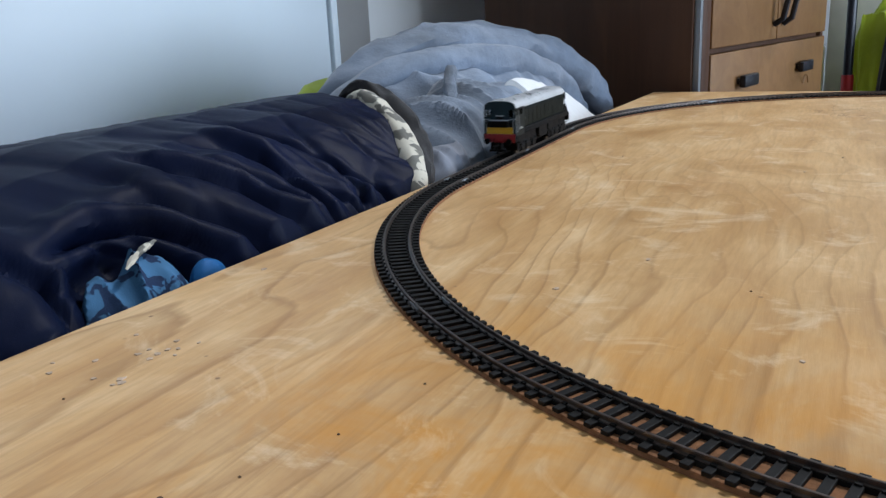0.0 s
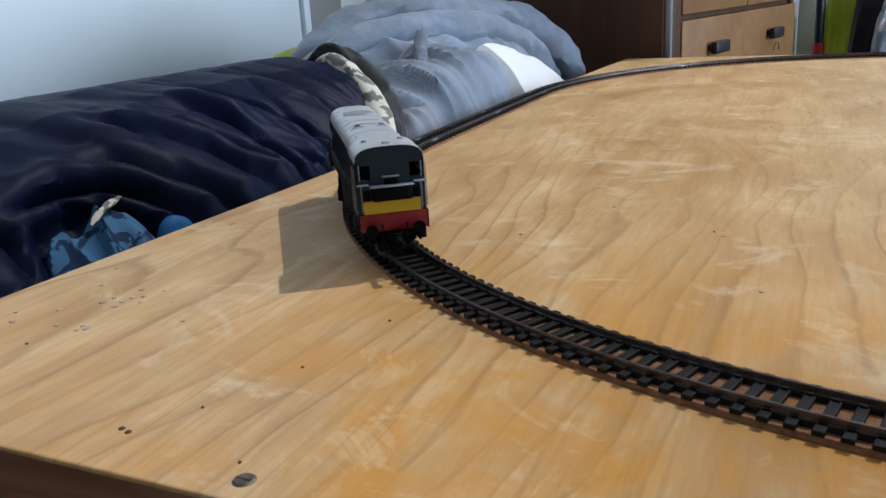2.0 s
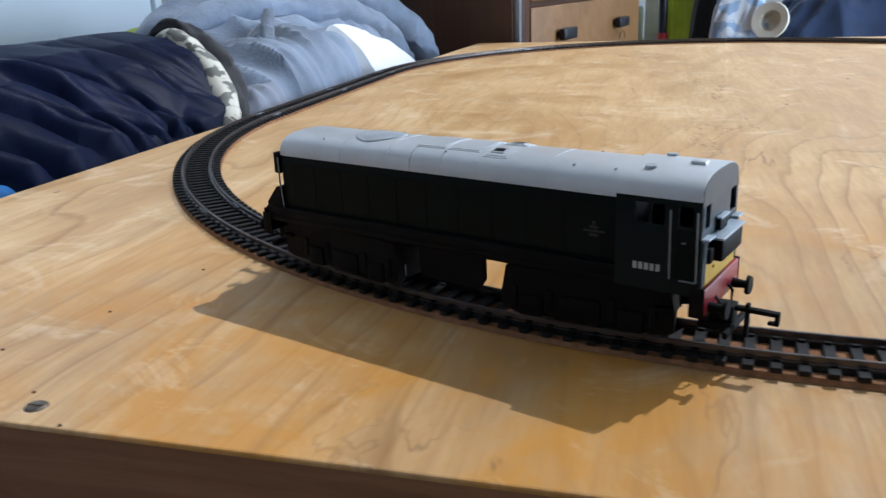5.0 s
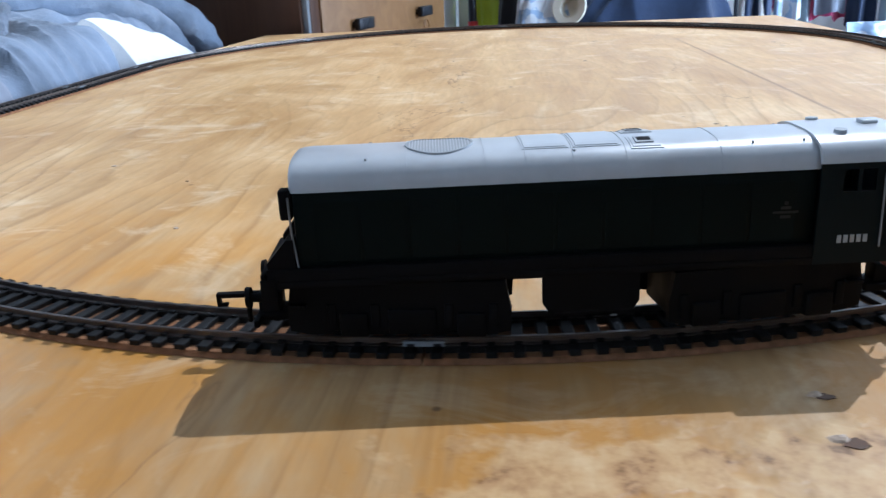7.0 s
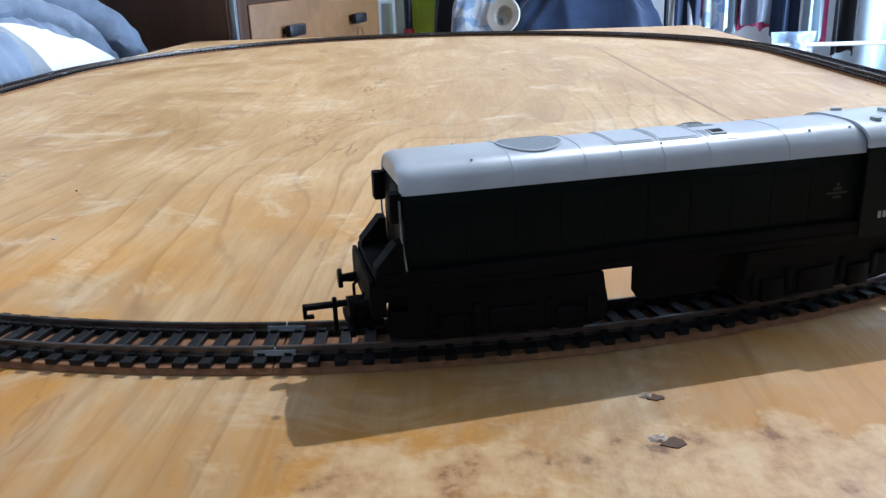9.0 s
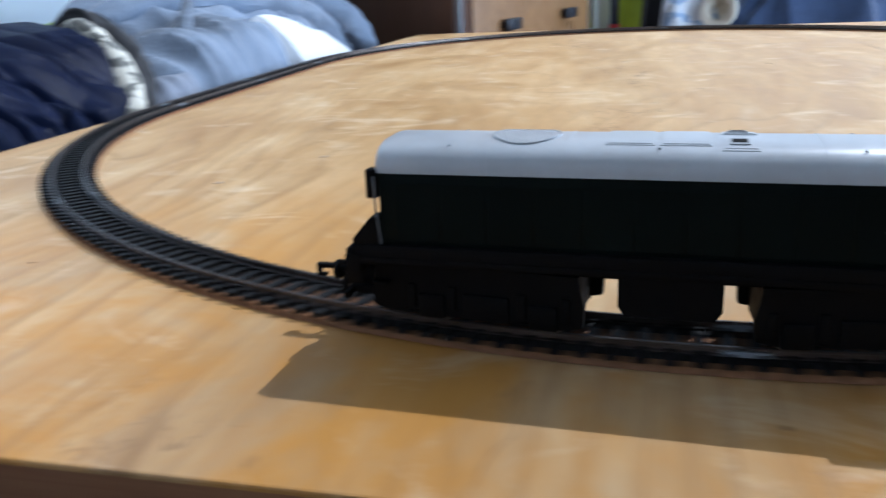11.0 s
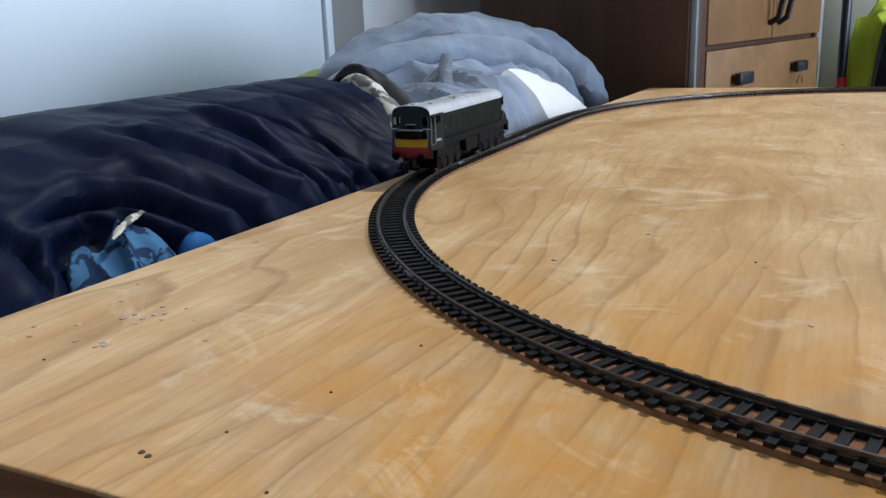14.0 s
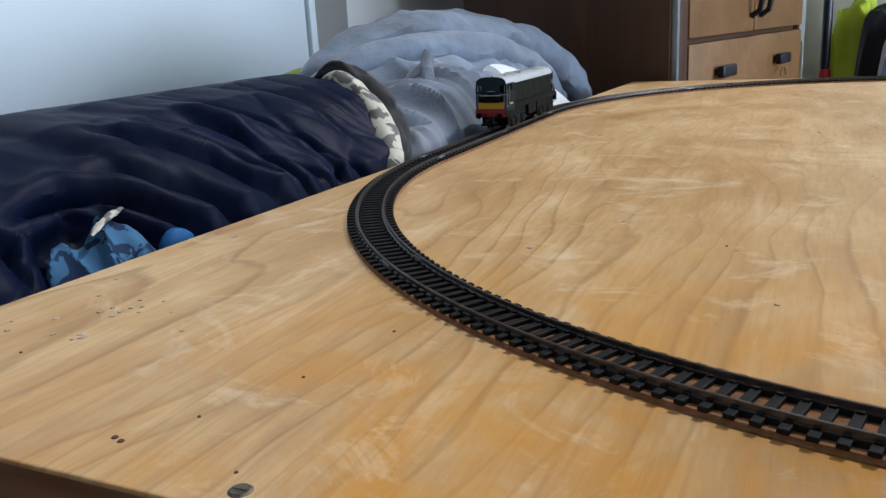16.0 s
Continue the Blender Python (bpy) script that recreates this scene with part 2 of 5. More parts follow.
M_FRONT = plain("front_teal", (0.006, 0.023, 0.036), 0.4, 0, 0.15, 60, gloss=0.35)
M_ROOF = plain("roof_grey", (0.49, 0.51, 0.535), 0.33, 0.12, 0.10, 60)
M_ROOF_DARK = plain("grille_grey", (0.37, 0.39, 0.41), 0.5, 0, 0.1, 200)
M_BLACK = plain("loco_black", (0.0025, 0.0025, 0.003), 0.65, 0, 0.3, 120, gloss=0.10)
M_YELLOW = plain("warning_yellow", (0.55, 0.36, 0.015), 0.4, 0, 0.1, 80)
M_RED = plain("beam_red", (0.24, 0.008, 0.016), 0.4, 0, 0.15, 80)
M_WHITE_PRINT = plain("print_white", (0.36, 0.37, 0.36), 0.5, 0, 0.1, 80)
M_SILVER = plain("handrail_grey", (0.20, 0.22, 0.24), 0.35, 0.3, 0.1, 80)
M_WHEEL = plain("wheel_metal", (0.10, 0.095, 0.09), 0.35, 0.8, 0.2, 100)
M_SCREW = plain("screw_metal", (0.16, 0.13, 0.10), 0.45, 0.8, 0.4, 300, 0.0004)
M_FLAKE = plain("paint_flake", (0.52, 0.40, 0.30), 0.8, 0, 0.3, 300)
M_HOLE = plain("nail_hole", (0.10, 0.055, 0.032), 0.9, 0, 0.3, 300)
M_WALL = plain("wall_paint", (0.86, 0.87, 0.87), 0.75, 0, 0.03, 6, 0.0006)
M_DOOR = plain("door_paint", (0.80, 0.87, 0.92), 0.4, 0, 0.02, 5)
M_GREYSTRIP = plain("grey_strip", (0.30, 0.29, 0.28), 0.7, 0, 0.08, 12)
M_CEIL = plain("ceiling_paint", (0.80, 0.80, 0.78), 0.9, 0, 0.03, 5)
M_FLOOR = wood_material("floor_boards", (0.12, 0.07, 0.04), (0.26, 0.16, 0.09), 0.5, "y")
M_WARD = wood_material("wardrobe_side", (0.050, 0.021, 0.010), (0.088, 0.039, 0.018), 0.5, "z", 0.9)
M_DRAWER = wood_material("drawer_beech", (0.165, 0.078, 0.025), (0.225, 0.118, 0.043), 0.5, "y", 0.8)
M_HANDLE = plain("handle_iron", (0.022, 0.022, 0.026), 0.4, 0.6, 0.3, 60)
M_NAVY = cloth_material("navy_nylon", (0.0036, 0.0068, 0.0250), 0.46, 0.4, 1500, 0.0003, 0.0, gloss=0.07)
M_GREYFLEECE = cloth_material("grey_fleece", (0.165, 0.203, 0.268), 0.95, 0.42, 500, 0.0012, 0.25)
M_WHITECLOTH = cloth_material("white_fleece", (0.72, 0.73, 0.74), 0.95, 0.06, 600, 0.001, 0.3)
M_CAMO = cloth_material("patterned_lining", (0.62, 0.59, 0.50), 0.85, 0.1, 900, 0.0004, 0.2, ((0.11, 0.11, 0.10), 62.0, 0.54))
M_BLUEPRINT = cloth_material("blue_print_cotton", (0.05, 0.14, 0.27), 0.85, 0.2, 900, 0.0004, 0.0, ((0.006, 0.014, 0.05), 85.0, 0.52))
M_BRIGHTBLUE = cloth_material("bright_blue_fabric", (0.008, 0.09, 0.26), 0.6, 0.2, 900, 0.0004, 0.0)
M_HIVIS = cloth_material("lime_fabric", (0.46, 0.56, 0.03), 0.6, 0.2, 900, 0.0005, 0.2)
M_BLACKCLOTH = cloth_material("black_fabric", (0.015, 0.015, 0.018), 0.8, 0.3, 900, 0.0004, 0.2)
M_DENIM = cloth_material("dark_blue_fabric", (0.022, 0.038, 0.085), 0.85, 0.3, 900, 0.0006, 0.3)
M_PINK = cloth_material("pink_cotton", (0.62, 0.10, 0.24), 0.85, 0.2, 900, 0.0004, 0.2)
M_PALEBLUE = cloth_material("pale_blue_cotton", (0.36, 0.48, 0.66), 0.85, 0.2, 900, 0.0004, 0.2, ((0.75, 0.78, 0.82), 26.0, 0.5))
M_GREYTEE = cloth_material("grey_cotton", (0.20, 0.22, 0.27), 0.85, 0.2, 900, 0.0004, 0.2)
M_CURTAIN = cloth_material("white_curtain", (0.50, 0.60, 0.66), 0.9, 0.04, 900, 0.0004, 0.1)
M_SHEET = cloth_material("bed_sheet", (0.30, 0.32, 0.38), 0.9, 0.1, 900, 0.0004, 0.1)
M_PLASTIC = plain("white_plastic", (0.78, 0.79, 0.78), 0.4, 0, 0.04, 20)
M_CREAM = plain("cream_card", (0.70, 0.66, 0.55), 0.6, 0, 0.06, 20)
M_POLE = plain("pole_black", (0.02, 0.022, 0.03), 0.35, 0.2, 0.2, 30)
M_REDPLASTIC = plain("red_plastic", (0.50, 0.03, 0.03), 0.4, 0, 0.1, 30)
M_GLASSDARK = plain("cab_glass", (0.010, 0.011, 0.013), 0.08, 0, 0.1, 30)


# ---- building helpers ----
def finish(name, bm, material, smooth=True):
    bmesh.ops.recalc_face_normals(bm, faces=bm.faces)
    me = bpy.data.meshes.new(name)
    bm.to_mesh(me)
    bm.free()
    me.materials.append(material)
    if smooth:
        for p in me.polygons:
            p.use_smooth = True
        me.set_sharp_from_angle(angle=radians(38))
    return new(name, me)


def part(name, bm, material, parent, label="", smooth=True):
    ob = finish(name, bm, material, smooth)
    ob.parent = parent
    return tagged(ob, label)


def empty(name, label, category, group="", m=None):
    ob = new(name)
    ob.empty_display_size = 0.02
    if m is not None:
        ob.matrix_basis = m
    return tagged(ob, label, category, group)


def add_box(bm, lo, hi, bevel=0.0, m=None):
    size = [b - a for a, b in zip(lo, hi)]
    mid = [(a + b) / 2 for a, b in zip(lo, hi)]
    r = bmesh.ops.create_cube(bm, size=1.0, matrix=(m or Matrix()) @ Matrix.Translation(mid) @ Matrix.Diagonal((*size, 1)))
    if bevel:
        edges = list({e for v in r["verts"] for e in v.link_edges})
        bmesh.ops.bevel(bm, geom=edges, offset=bevel, segments=2, affect="EDGES", profile=0.5)
    return bm


def box(lo, hi, bevel=0.0, m=None):
    return add_box(bmesh.new(), lo, hi, bevel, m)


def add_rod(bm, a, b, r1, r2=None, seg=12):
    a, b = Vector(a), Vector(b)
    q = (b - a).to_track_quat("Z", "Y").to_matrix().to_4x4()
    bmesh.ops.create_cone(bm, cap_ends=True, segments=seg, radius1=r1, radius2=r1 if r2 is None else r2, depth=(b - a).length, matrix=Matrix.Translation((a + b) / 2) @ q)
    return bm


def rod(a, b, r1, r2=None, seg=12):
    return add_rod(bmesh.new(), a, b, r1, r2, seg)


def sweep(profile, rings, close=True, caps=True):
    """Joins copies of a profile, each ring a list of points, into one skin."""
    bm = bmesh.new()
    made = [[bm.verts.new(p) for p in ring] for ring in rings]
    n = len(made[0])
    for a, b in zip(made, made[1:]):
        for i in range(n if close else n - 1):
            j = (i + 1) % n
            bm.faces.new((a[i], a[j], b[j], b[i]))
    if caps and close:
        bm.faces.new(made[0][::-1])
        bm.faces.new(made[-1])
    return bm


def tube(points, r, seg=8):
    pts = [Vector(p) for p in points]
    rings = []
    for i, p in enumerate(pts):
        d = (pts[min(i + 1, len(pts) - 1)] - pts[max(i - 1, 0)]).normalized()
        q = d.to_track_quat("Z", "Y").to_matrix()
        rings.append([p + q @ Vector((r * math.cos(2 * math.pi * k / seg), r * math.sin(2 * math.pi * k / seg), 0)) for k in range(seg)])
    return sweep(None, rings)


def prism(outline, y0, y1, axis="x"):
    """An outline of (a, z) pulled along an axis from y0 to y1."""
    if axis == "x":
        rings = [[(s, a, z) for a, z in outline] for s in (y0, y1)]
    else:
        rings = [[(a, s, z) for a, z in outline] for s in (y0, y1)]
    return sweep(None, rings)


# ---- the room ----
# The room is turned 8 degrees to the board; ROOM is its frame, with x along the bed wall and y towards it. The wardrobe stands a little askew in it.
FLOOR_Z, CEIL_Z = -0.48, 2.0
ROOM = pose(-0.370, 0.928, 0, 0, 0, 81.65)
WARDROBE = pose(-0.361, 0.872, 0, 0, 0, 77.0)
# room x: from behind the camera (-2.4) to the far wall (1.62); room y: from the window wall (-1.35) to the west wall (0.62)
RX0, RX1, RY0, RY1 = -3.6, 1.95, -2.3, 0.62


def setting(name, bm, material, label, category):
    ob = finish(name, bm, material, smooth=False)
    ob.matrix_basis = ROOM
    return tagged(ob, label, category, kind="structure")


def build_room():
    setting("floor", box((RX0 - 0.1, RY0 - 0.1, FLOOR_Z - 0.1), (RX1 + 0.1, RY1 + 0.1, FLOOR_Z)), M_FLOOR, "dark wooden floor boards under the bed and board", "floor")
    # ceiling, with an unseen opening added so that the sun reaches the board
    ox0, ox1, oy0, oy1 = -0.25, 1.88, -2.12, -0.27
    bm = box((RX0 - 0.1, RY0 - 0.12, CEIL_Z), (ox0, RY1 + 0.1, CEIL_Z + 0.06))
    add_box(bm, (ox1, RY0 - 0.12, CEIL_Z), (RX1 + 0.1, RY1 + 0.1, CEIL_Z + 0.06))
    add_box(bm, (ox0, RY0 - 0.12, CEIL_Z), (ox1, oy0, CEIL_Z + 0.06))
    add_box(bm, (ox0, oy1, CEIL_Z), (ox1, RY1 + 0.1, CEIL_Z + 0.06))
    setting("ceiling", bm, M_CEIL, "plain white painted ceiling with an added opening for the sun", "ceiling")
    setting("wall_west", box((RX0 - 0.1, RY1, FLOOR_Z), (RX1 + 0.1, RY1 + 0.1, CEIL_Z)), M_WALL, "white painted wall behind the bed", "wall")
    setting("wall_north", box((RX1, RY0, FLOOR_Z), (RX1 + 0.1, RY1, CEIL_Z)), M_WALL, "white painted wall behind wardrobe and clutter", "wall")
    setting("wall_south", box((RX0 - 0.1, RY0, FLOOR_Z), (RX0, RY1, CEIL_Z)), M_WALL, "white painted wall behind the viewer", "wall")
    # window wall with one broad opening
    wx0, wx1, wz0, wz1 = -0.55, 1.60, -0.20, 1.00
    bm = box((RX0 - 0.1, RY0 - 0.12, FLOOR_Z), (wx0, RY0, CEIL_Z))
    add_box(bm, (wx1, RY0 - 0.12, FLOOR_Z), (RX1 + 0.1, RY0, CEIL_Z))
    add_box(bm, (wx0, RY0 - 0.12, FLOOR_Z), (wx1, RY0, wz0))
    add_box(bm, (wx0, RY0 - 0.12, wz1), (wx1, RY0, CEIL_Z))
    setting("wall_east", bm, M_WALL, "white painted wall with a broad window", "wall")
    win = tagged(new("window_1"), "broad white-framed window letting in sunlight", "window", kind="structure")
    win.matrix_basis = ROOM
    for n, (lo, hi) in enumerate((((wx0, -0.09, wz0), (wx1, -0.04, wz0 + 0.05)), ((wx0, -0.09, wz1 - 0.05), (wx1, -0.04, wz1)),
                                  ((wx0, -0.09, wz0 + 0.05), (wx0 + 0.05, -0.04, wz1 - 0.05)), ((wx1 - 0.05, -0.09, wz0 + 0.05), (wx1, -0.04, wz1 - 0.05)))):
        part("window_frame", box((lo[0], RY0 + lo[1], lo[2]), (hi[0], RY0 + hi[1], hi[2]), 0.004), M_PLASTIC, win)
    win_light.matrix_world = ROOM @ look(((wx0 + wx1) / 2, RY0 - 0.02, 0.40), ((wx0 + wx1) / 2, 1.0, 0.40))
    # door leaf, its frame and the grey strip beside it on the west wall
    door = tagged(new("door_1"), "pale blue-white flush door in the wall by the bed", "door", kind="structure")
    door.matrix_basis = ROOM
    part("door_leaf", box((-1.35, RY1 - 0.012, FLOOR_Z + 0.01), (-0.316, RY1 - 0.002, 1.55), 0.002), M_DOOR, door)
    part("door_frame", box((-0.312, RY1 - 0.020, FLOOR_Z), (-0.294, RY1 - 0.002, 1.60), 0.003), M_DOOR, door)
    setting("trim", box((-0.291, RY1 - 0.016, FLOOR_Z), (-0.195, RY1 - 0.002, CEIL_Z - 0.01), 0.002), M_GREYSTRIP, "grey vertical strip beside the door", "trim")


def build_wardrobe():
    w = empty("wardrobe", "tall brown wooden wardrobe with beech doors above deep drawers", "wardrobe", m=WARDROBE)
    y1, z0, z1 = 0.460, FLOOR_Z, 1.45
    # carcase: side panel towards the bed, back, top, far side
    part("side_panel", box((0.0, 0.012, z0), (0.022, y1, z1), 0.002), M_WARD, w, "dark brown side panel")
    part("edge_strip", box((0.006, 0.0, z0), (0.016, 0.0115, z1), 0.001), M_SILVER, w, "pale front edge")
    part("frame_post", box((0.022, 0.002, z0), (0.060, 0.030, z1), 0.002), M_WARD, w)
    part("side_panel", box((0.82, 0.012, z0), (0.842, y1, z1), 0.002), M_WARD, w)
    part("back_panel", box((0.022, y1 - 0.01, z0), (0.82, y1, z1)), M_WARD, w)
    part("top_panel", box((0.0, 0.0, z1), (0.842, y1, z1 + 0.022), 0.002), M_WARD, w)
    part("inner_frame", box((0.060, 0.022, z0 + 0.03), (0.818, 0.035, z1 - 0.01)), M_WARD, w, "dark gap behind the fronts")
    for z_lo, z_hi in ((-0.138, 0.056), (-0.345, -0.145)):
        d = part("drawer_front", box((0.064, 0.0, z_lo), (0.815, 0.018, z_hi), 0.003), M_DRAWER, w, "beech drawer front")
        for px in (0.236, 0.622):
            zc = z_lo + 0.133
            bm = box((px - 0.040, -0.020, zc - 0.010), (px + 0.040, -0.006, zc + 0.014), 0.004)
            add_box(bm, (px - 0.036, -0.008, zc - 0.004), (px - 0.026, 0.0, zc + 0.008), 0.001)
            add_box(bm, (px + 0.026, -0.008, zc - 0.004), (px + 0.036, 0.0, zc + 0.008), 0.001)
            part("handle", bm, M_HANDLE, d, "dark iron handle")
        bm = tube([(0.622 + 0.022 * math.sin(a), -0.014, z_lo + 0.115 - 0.03 * (1 - math.cos(a))) for a in [k * 0.35 - 1.2 for k in range(8)]], 0.0016, 6)
        part("string_loop", bm, M_DRAWER, d, "thin string loop")
    for x0, x1, hx in ((0.064, 0.432, 0.405), (0.438, 0.815, 0.465)):
        d = part("door_leaf", box((x0, 0.0, 0.067), (x1, 0.018, z1 - 0.01), 0.003), M_DRAWER, w, "beech door")
        bm = tube([(hx, -0.002, 0.098), (hx, -0.02, 0.110), (hx, -0.028, 0.15), (hx, -0.024, 0.20), (hx, -0.016, 0.235), (hx, -0.002, 0.245)], 0.0065, 8)
        part("handle", bm, M_HANDLE, d, "curved dark handle")


# ---- the board and its support ----
BY0, BY1 = -0.520, 0.842
# corners of the board, anticlockwise from the near one by the bed: it lies a little askew under the track
CORNERS = ((-0.482, -0.520), (0.452, -0.522), (0.464, 0.845), (-0.430, 0.838))


def inset(d, z):
    """The board's outline at height z, drawn in by d."""
    (ax, ay), (bx, by), (cx, cy), (dx, dy) = CORNERS
    return [(ax + d, ay + d, z), (bx - d, by + d, z), (cx - d, cy - d, z), (dx + d, dy - d, z)]


def build_board():
    t = empty("layout_board", "varnished plywood baseboard with worn, scuffed top", "board")
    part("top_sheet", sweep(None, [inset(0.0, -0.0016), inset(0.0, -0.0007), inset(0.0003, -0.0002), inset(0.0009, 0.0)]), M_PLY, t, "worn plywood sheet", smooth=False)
    part("core", sweep(None, [inset(0.0006, -0.0062), inset(0.0006, -0.0018)]), M_EDGE, t, "brown plywood core", smooth=False)
    outer, inner = inset(0.004, 0.0), inset(0.025, 0.0)
    for k in range(4):
        ring = [outer[k], outer[(k + 1) % 4], inner[(k + 1) % 4], inner[k]]
        part("batten", sweep(None, [[(x, y, z) for x, y, _ in ring] for z in (-0.062, -0.0064)]), M_EDGE, t, "dark stained timber batten", smooth=False)
    for x, y, _ in inset(0.055, 0.0):
        part("leg", box((x - 0.022, y - 0.022, FLOOR_Z), (x + 0.022, y + 0.022, -0.0064), 0.002), M_EDGE, t)


# ---- track ----
R_TRACK, STRAIGHT, RAIL_TOP = 0.438, 0.335, 0.0066
GAUGE, SLEEPER_PITCH = 0.0165, 0.0079


def oval(s):
    """Place and heading on the oval's centre line; s = 0 where the left straight meets the near curve, growing anticlockwise."""
    half = math.pi * R_TRACK
    s = s % (2 * half + 2 * STRAIGHT)
    if s < half:
        a = math.pi + s / R_TRACK
        return R_TRACK * math.cos(a), R_TRACK * math.sin(a), a + math.pi / 2
    s -= half
    if s < STRAIGHT:
        return R_TRACK, s, math.pi / 2
    s -= STRAIGHT
    if s < half:
        a = s / R_TRACK
        return R_TRACK * math.cos(a), STRAIGHT + R_TRACK * math.sin(a), a + math.pi / 2
    s -= half
    return -R_TRACK, STRAIGHT - s, -math.pi / 2


def along(s, off, z):
    x, y, h = oval(s)
    return Vector((x + off * math.sin(h), y - off * math.cos(h), z))


def build_track():
    half = math.pi * R_TRACK
    stops = [half * k / 4 for k in range(5)] + [half + STRAIGHT / 2, half + STRAIGHT] + [half + STRAIGHT + half * k / 4 for k in range(1, 5)]
    stops += [2 * half + 1.5 * STRAIGHT, 2 * half + 2 * STRAIGHT]
    sl = bmesh.new()
    add_box(sl, (-0.0018, -0.0150, 0.0), (0.0018, 0.0150, 0.0019), 0.0003)
    for y in (-GAUGE / 2, GAUGE / 2):
        for d in (-0.0016, 0.0016):
            add_box(sl, (-0.0011, y + d - 0.0007, 0.0018), (0.0011, y + d + 0.0007, 0.0027))
    first = finish("sleeper", sl, M_SLEEPER, smooth=False)
    sl_mesh = first.data
    bpy.data.objects.remove(first)
    for s0, s1 in zip(stops, stops[1:]):
        curved = abs(oval(s0 + 0.001)[2] - oval(s1 - 0.001)[2]) > 0.1
        piece = empty("track_piece", "black-sleepered steel model railway track, %s section" % ("curved" if curved else "straight"), "track", "track pieces of the oval")
        n = 28 if curved else 8
        ss = [s0 + 0.0003 + (s1 - s0 - 0.0006) * k / n for k in range(n + 1)]
        part("underlay", sweep(None, [[along(s, -0.0152, 0.0003), along(s, 0.0152, 0.0003), along(s, 0.0142, 0.0021), along(s, -0.0142, 0.0021)] for s in ss]), M_CORK, piece, "thin brown cork underlay", smooth=False)
        for side in (-1, 1):
            c = side * (GAUGE / 2 + 0.0005)
            prof = [(-0.0013, 0.0040), (0.0013, 0.0040), (0.0013, 0.0043), (0.0004, 0.0046), (0.0004, 0.0058), (0.0006, 0.0060), (0.0006, 0.0064), (0.0004, RAIL_TOP), (-0.0004, RAIL_TOP), (-0.0006, 0.0064), (-0.0006, 0.0060), (-0.0004, 0.0058), (-0.0004, 0.0046), (-0.0013, 0.0043)]
            rail = part("rail", sweep(None, [[along(s, c + a, z) for a, z in prof] for s in ss]), M_RAIL, piece)
            part("web", sweep(None, [[along(s, c - 0.0021, 0.0021), along(s, c + 0.0021, 0.0021), along(s, c + 0.0019, 0.0039), along(s, c - 0.0019, 0.0039)] for s in ss]), M_SLEEPER, piece, "black plastic web under the rail", smooth=False)
            fp = sweep(None, [[along(s, c - 0.0017, 0.0041), along(s, c + 0.0017, 0.0041), along(s, c + 0.0013, 0.0056), along(s, c - 0.0013, 0.0056)] for s in (s0 - 0.0062, s0 + 0.0060)])
            part("fishplate", fp, M_SILVER, rail, "bright metal rail joiner", smooth=False)
        count = round((s1 - s0) / SLEEPER_PITCH)
        for k in range(count):
            s = s0 + (k + 0.5) * (s1 - s0) / count
            x, y, h = oval(s)
            ob = new("sleeper", sl_mesh)
            ob.parent = piece
            ob.matrix_basis = pose(x, y, 0.0022, 0, 0, math.degrees(h))


# ---- the locomotive (local: x ahead, y to its left, z up from the rail head) ----
REAR, CAB0, CAB1 = -0.0812, 0.0630, 0.0892
HOOD_W, CAB_W, SOLE_W = 0.0147, 0.0169, 0.0166
SOLE0, SOLE1, EAVE, CAB_EAVE, TOP = 0.0204, 0.0262, 0.0474, 0.0492, 0.0560
BOGIES = ((-0.0480, -0.0845, -0.0196), (0.0490, 0.0212, 0.0795))


def end_rounding(x_end, side, steps=((0.0, 0.86), (0.0004, 0.91), (0.0012, 0.955), (0.0024, 0.985), (0.0040, 1.0))):
    """Rings of a roof that curves down towards its end."""
    return [(x_end + side * dx, f) for dx, f in steps]


def roof_rings(hw, z1, top, stations, thick=0.0009, n=22):
    """A roof skin with thickness; stations are (x, scale)."""
    rings = []
    for x, f in stations:
        outer, inner = [], []
        for k in range(n + 1):
            a = math.pi * (1 - k / n)
            c, s = math.cos(a), math.sin(a)
            y, z = math.copysign(abs(c) ** 0.62, c), abs(s) ** 0.82
            outer.append((x, hw * y * (0.5 + 0.5 * f), z1 + (top - z1) * z * f))
            inner.append((x, (hw - thick) * y * (0.5 + 0.5 * f), z1 + (top - z1 - thick) * z * f))
        rings.append(outer + inner[::-1])
    return sweep(None, rings)


def roof_height(hw, z1, top, y):
    """Height of the roof's skin at a distance y from the middle."""
    c = min(1.0, abs(y) / hw) ** (1 / 0.62)
    return z1 + (top - z1) * max(0.0, 1 - c * c) ** 0.41


def roof_patch(x0, x1, y0, y1, up, hw, z1, top, n=8):
    """A thin plate that follows the roof's curve."""
    rings = []
    for x in (x0, x1):
        ys = [y0 + (y1 - y0) * k / n for k in range(n + 1)]
        rings.append([(x, y, roof_height(hw, z1, top, y) + up) for y in ys] + [(x, y, roof_height(hw, z1, top, y) - 0.0003) for y in ys[::-1]])
    return sweep(None, rings)


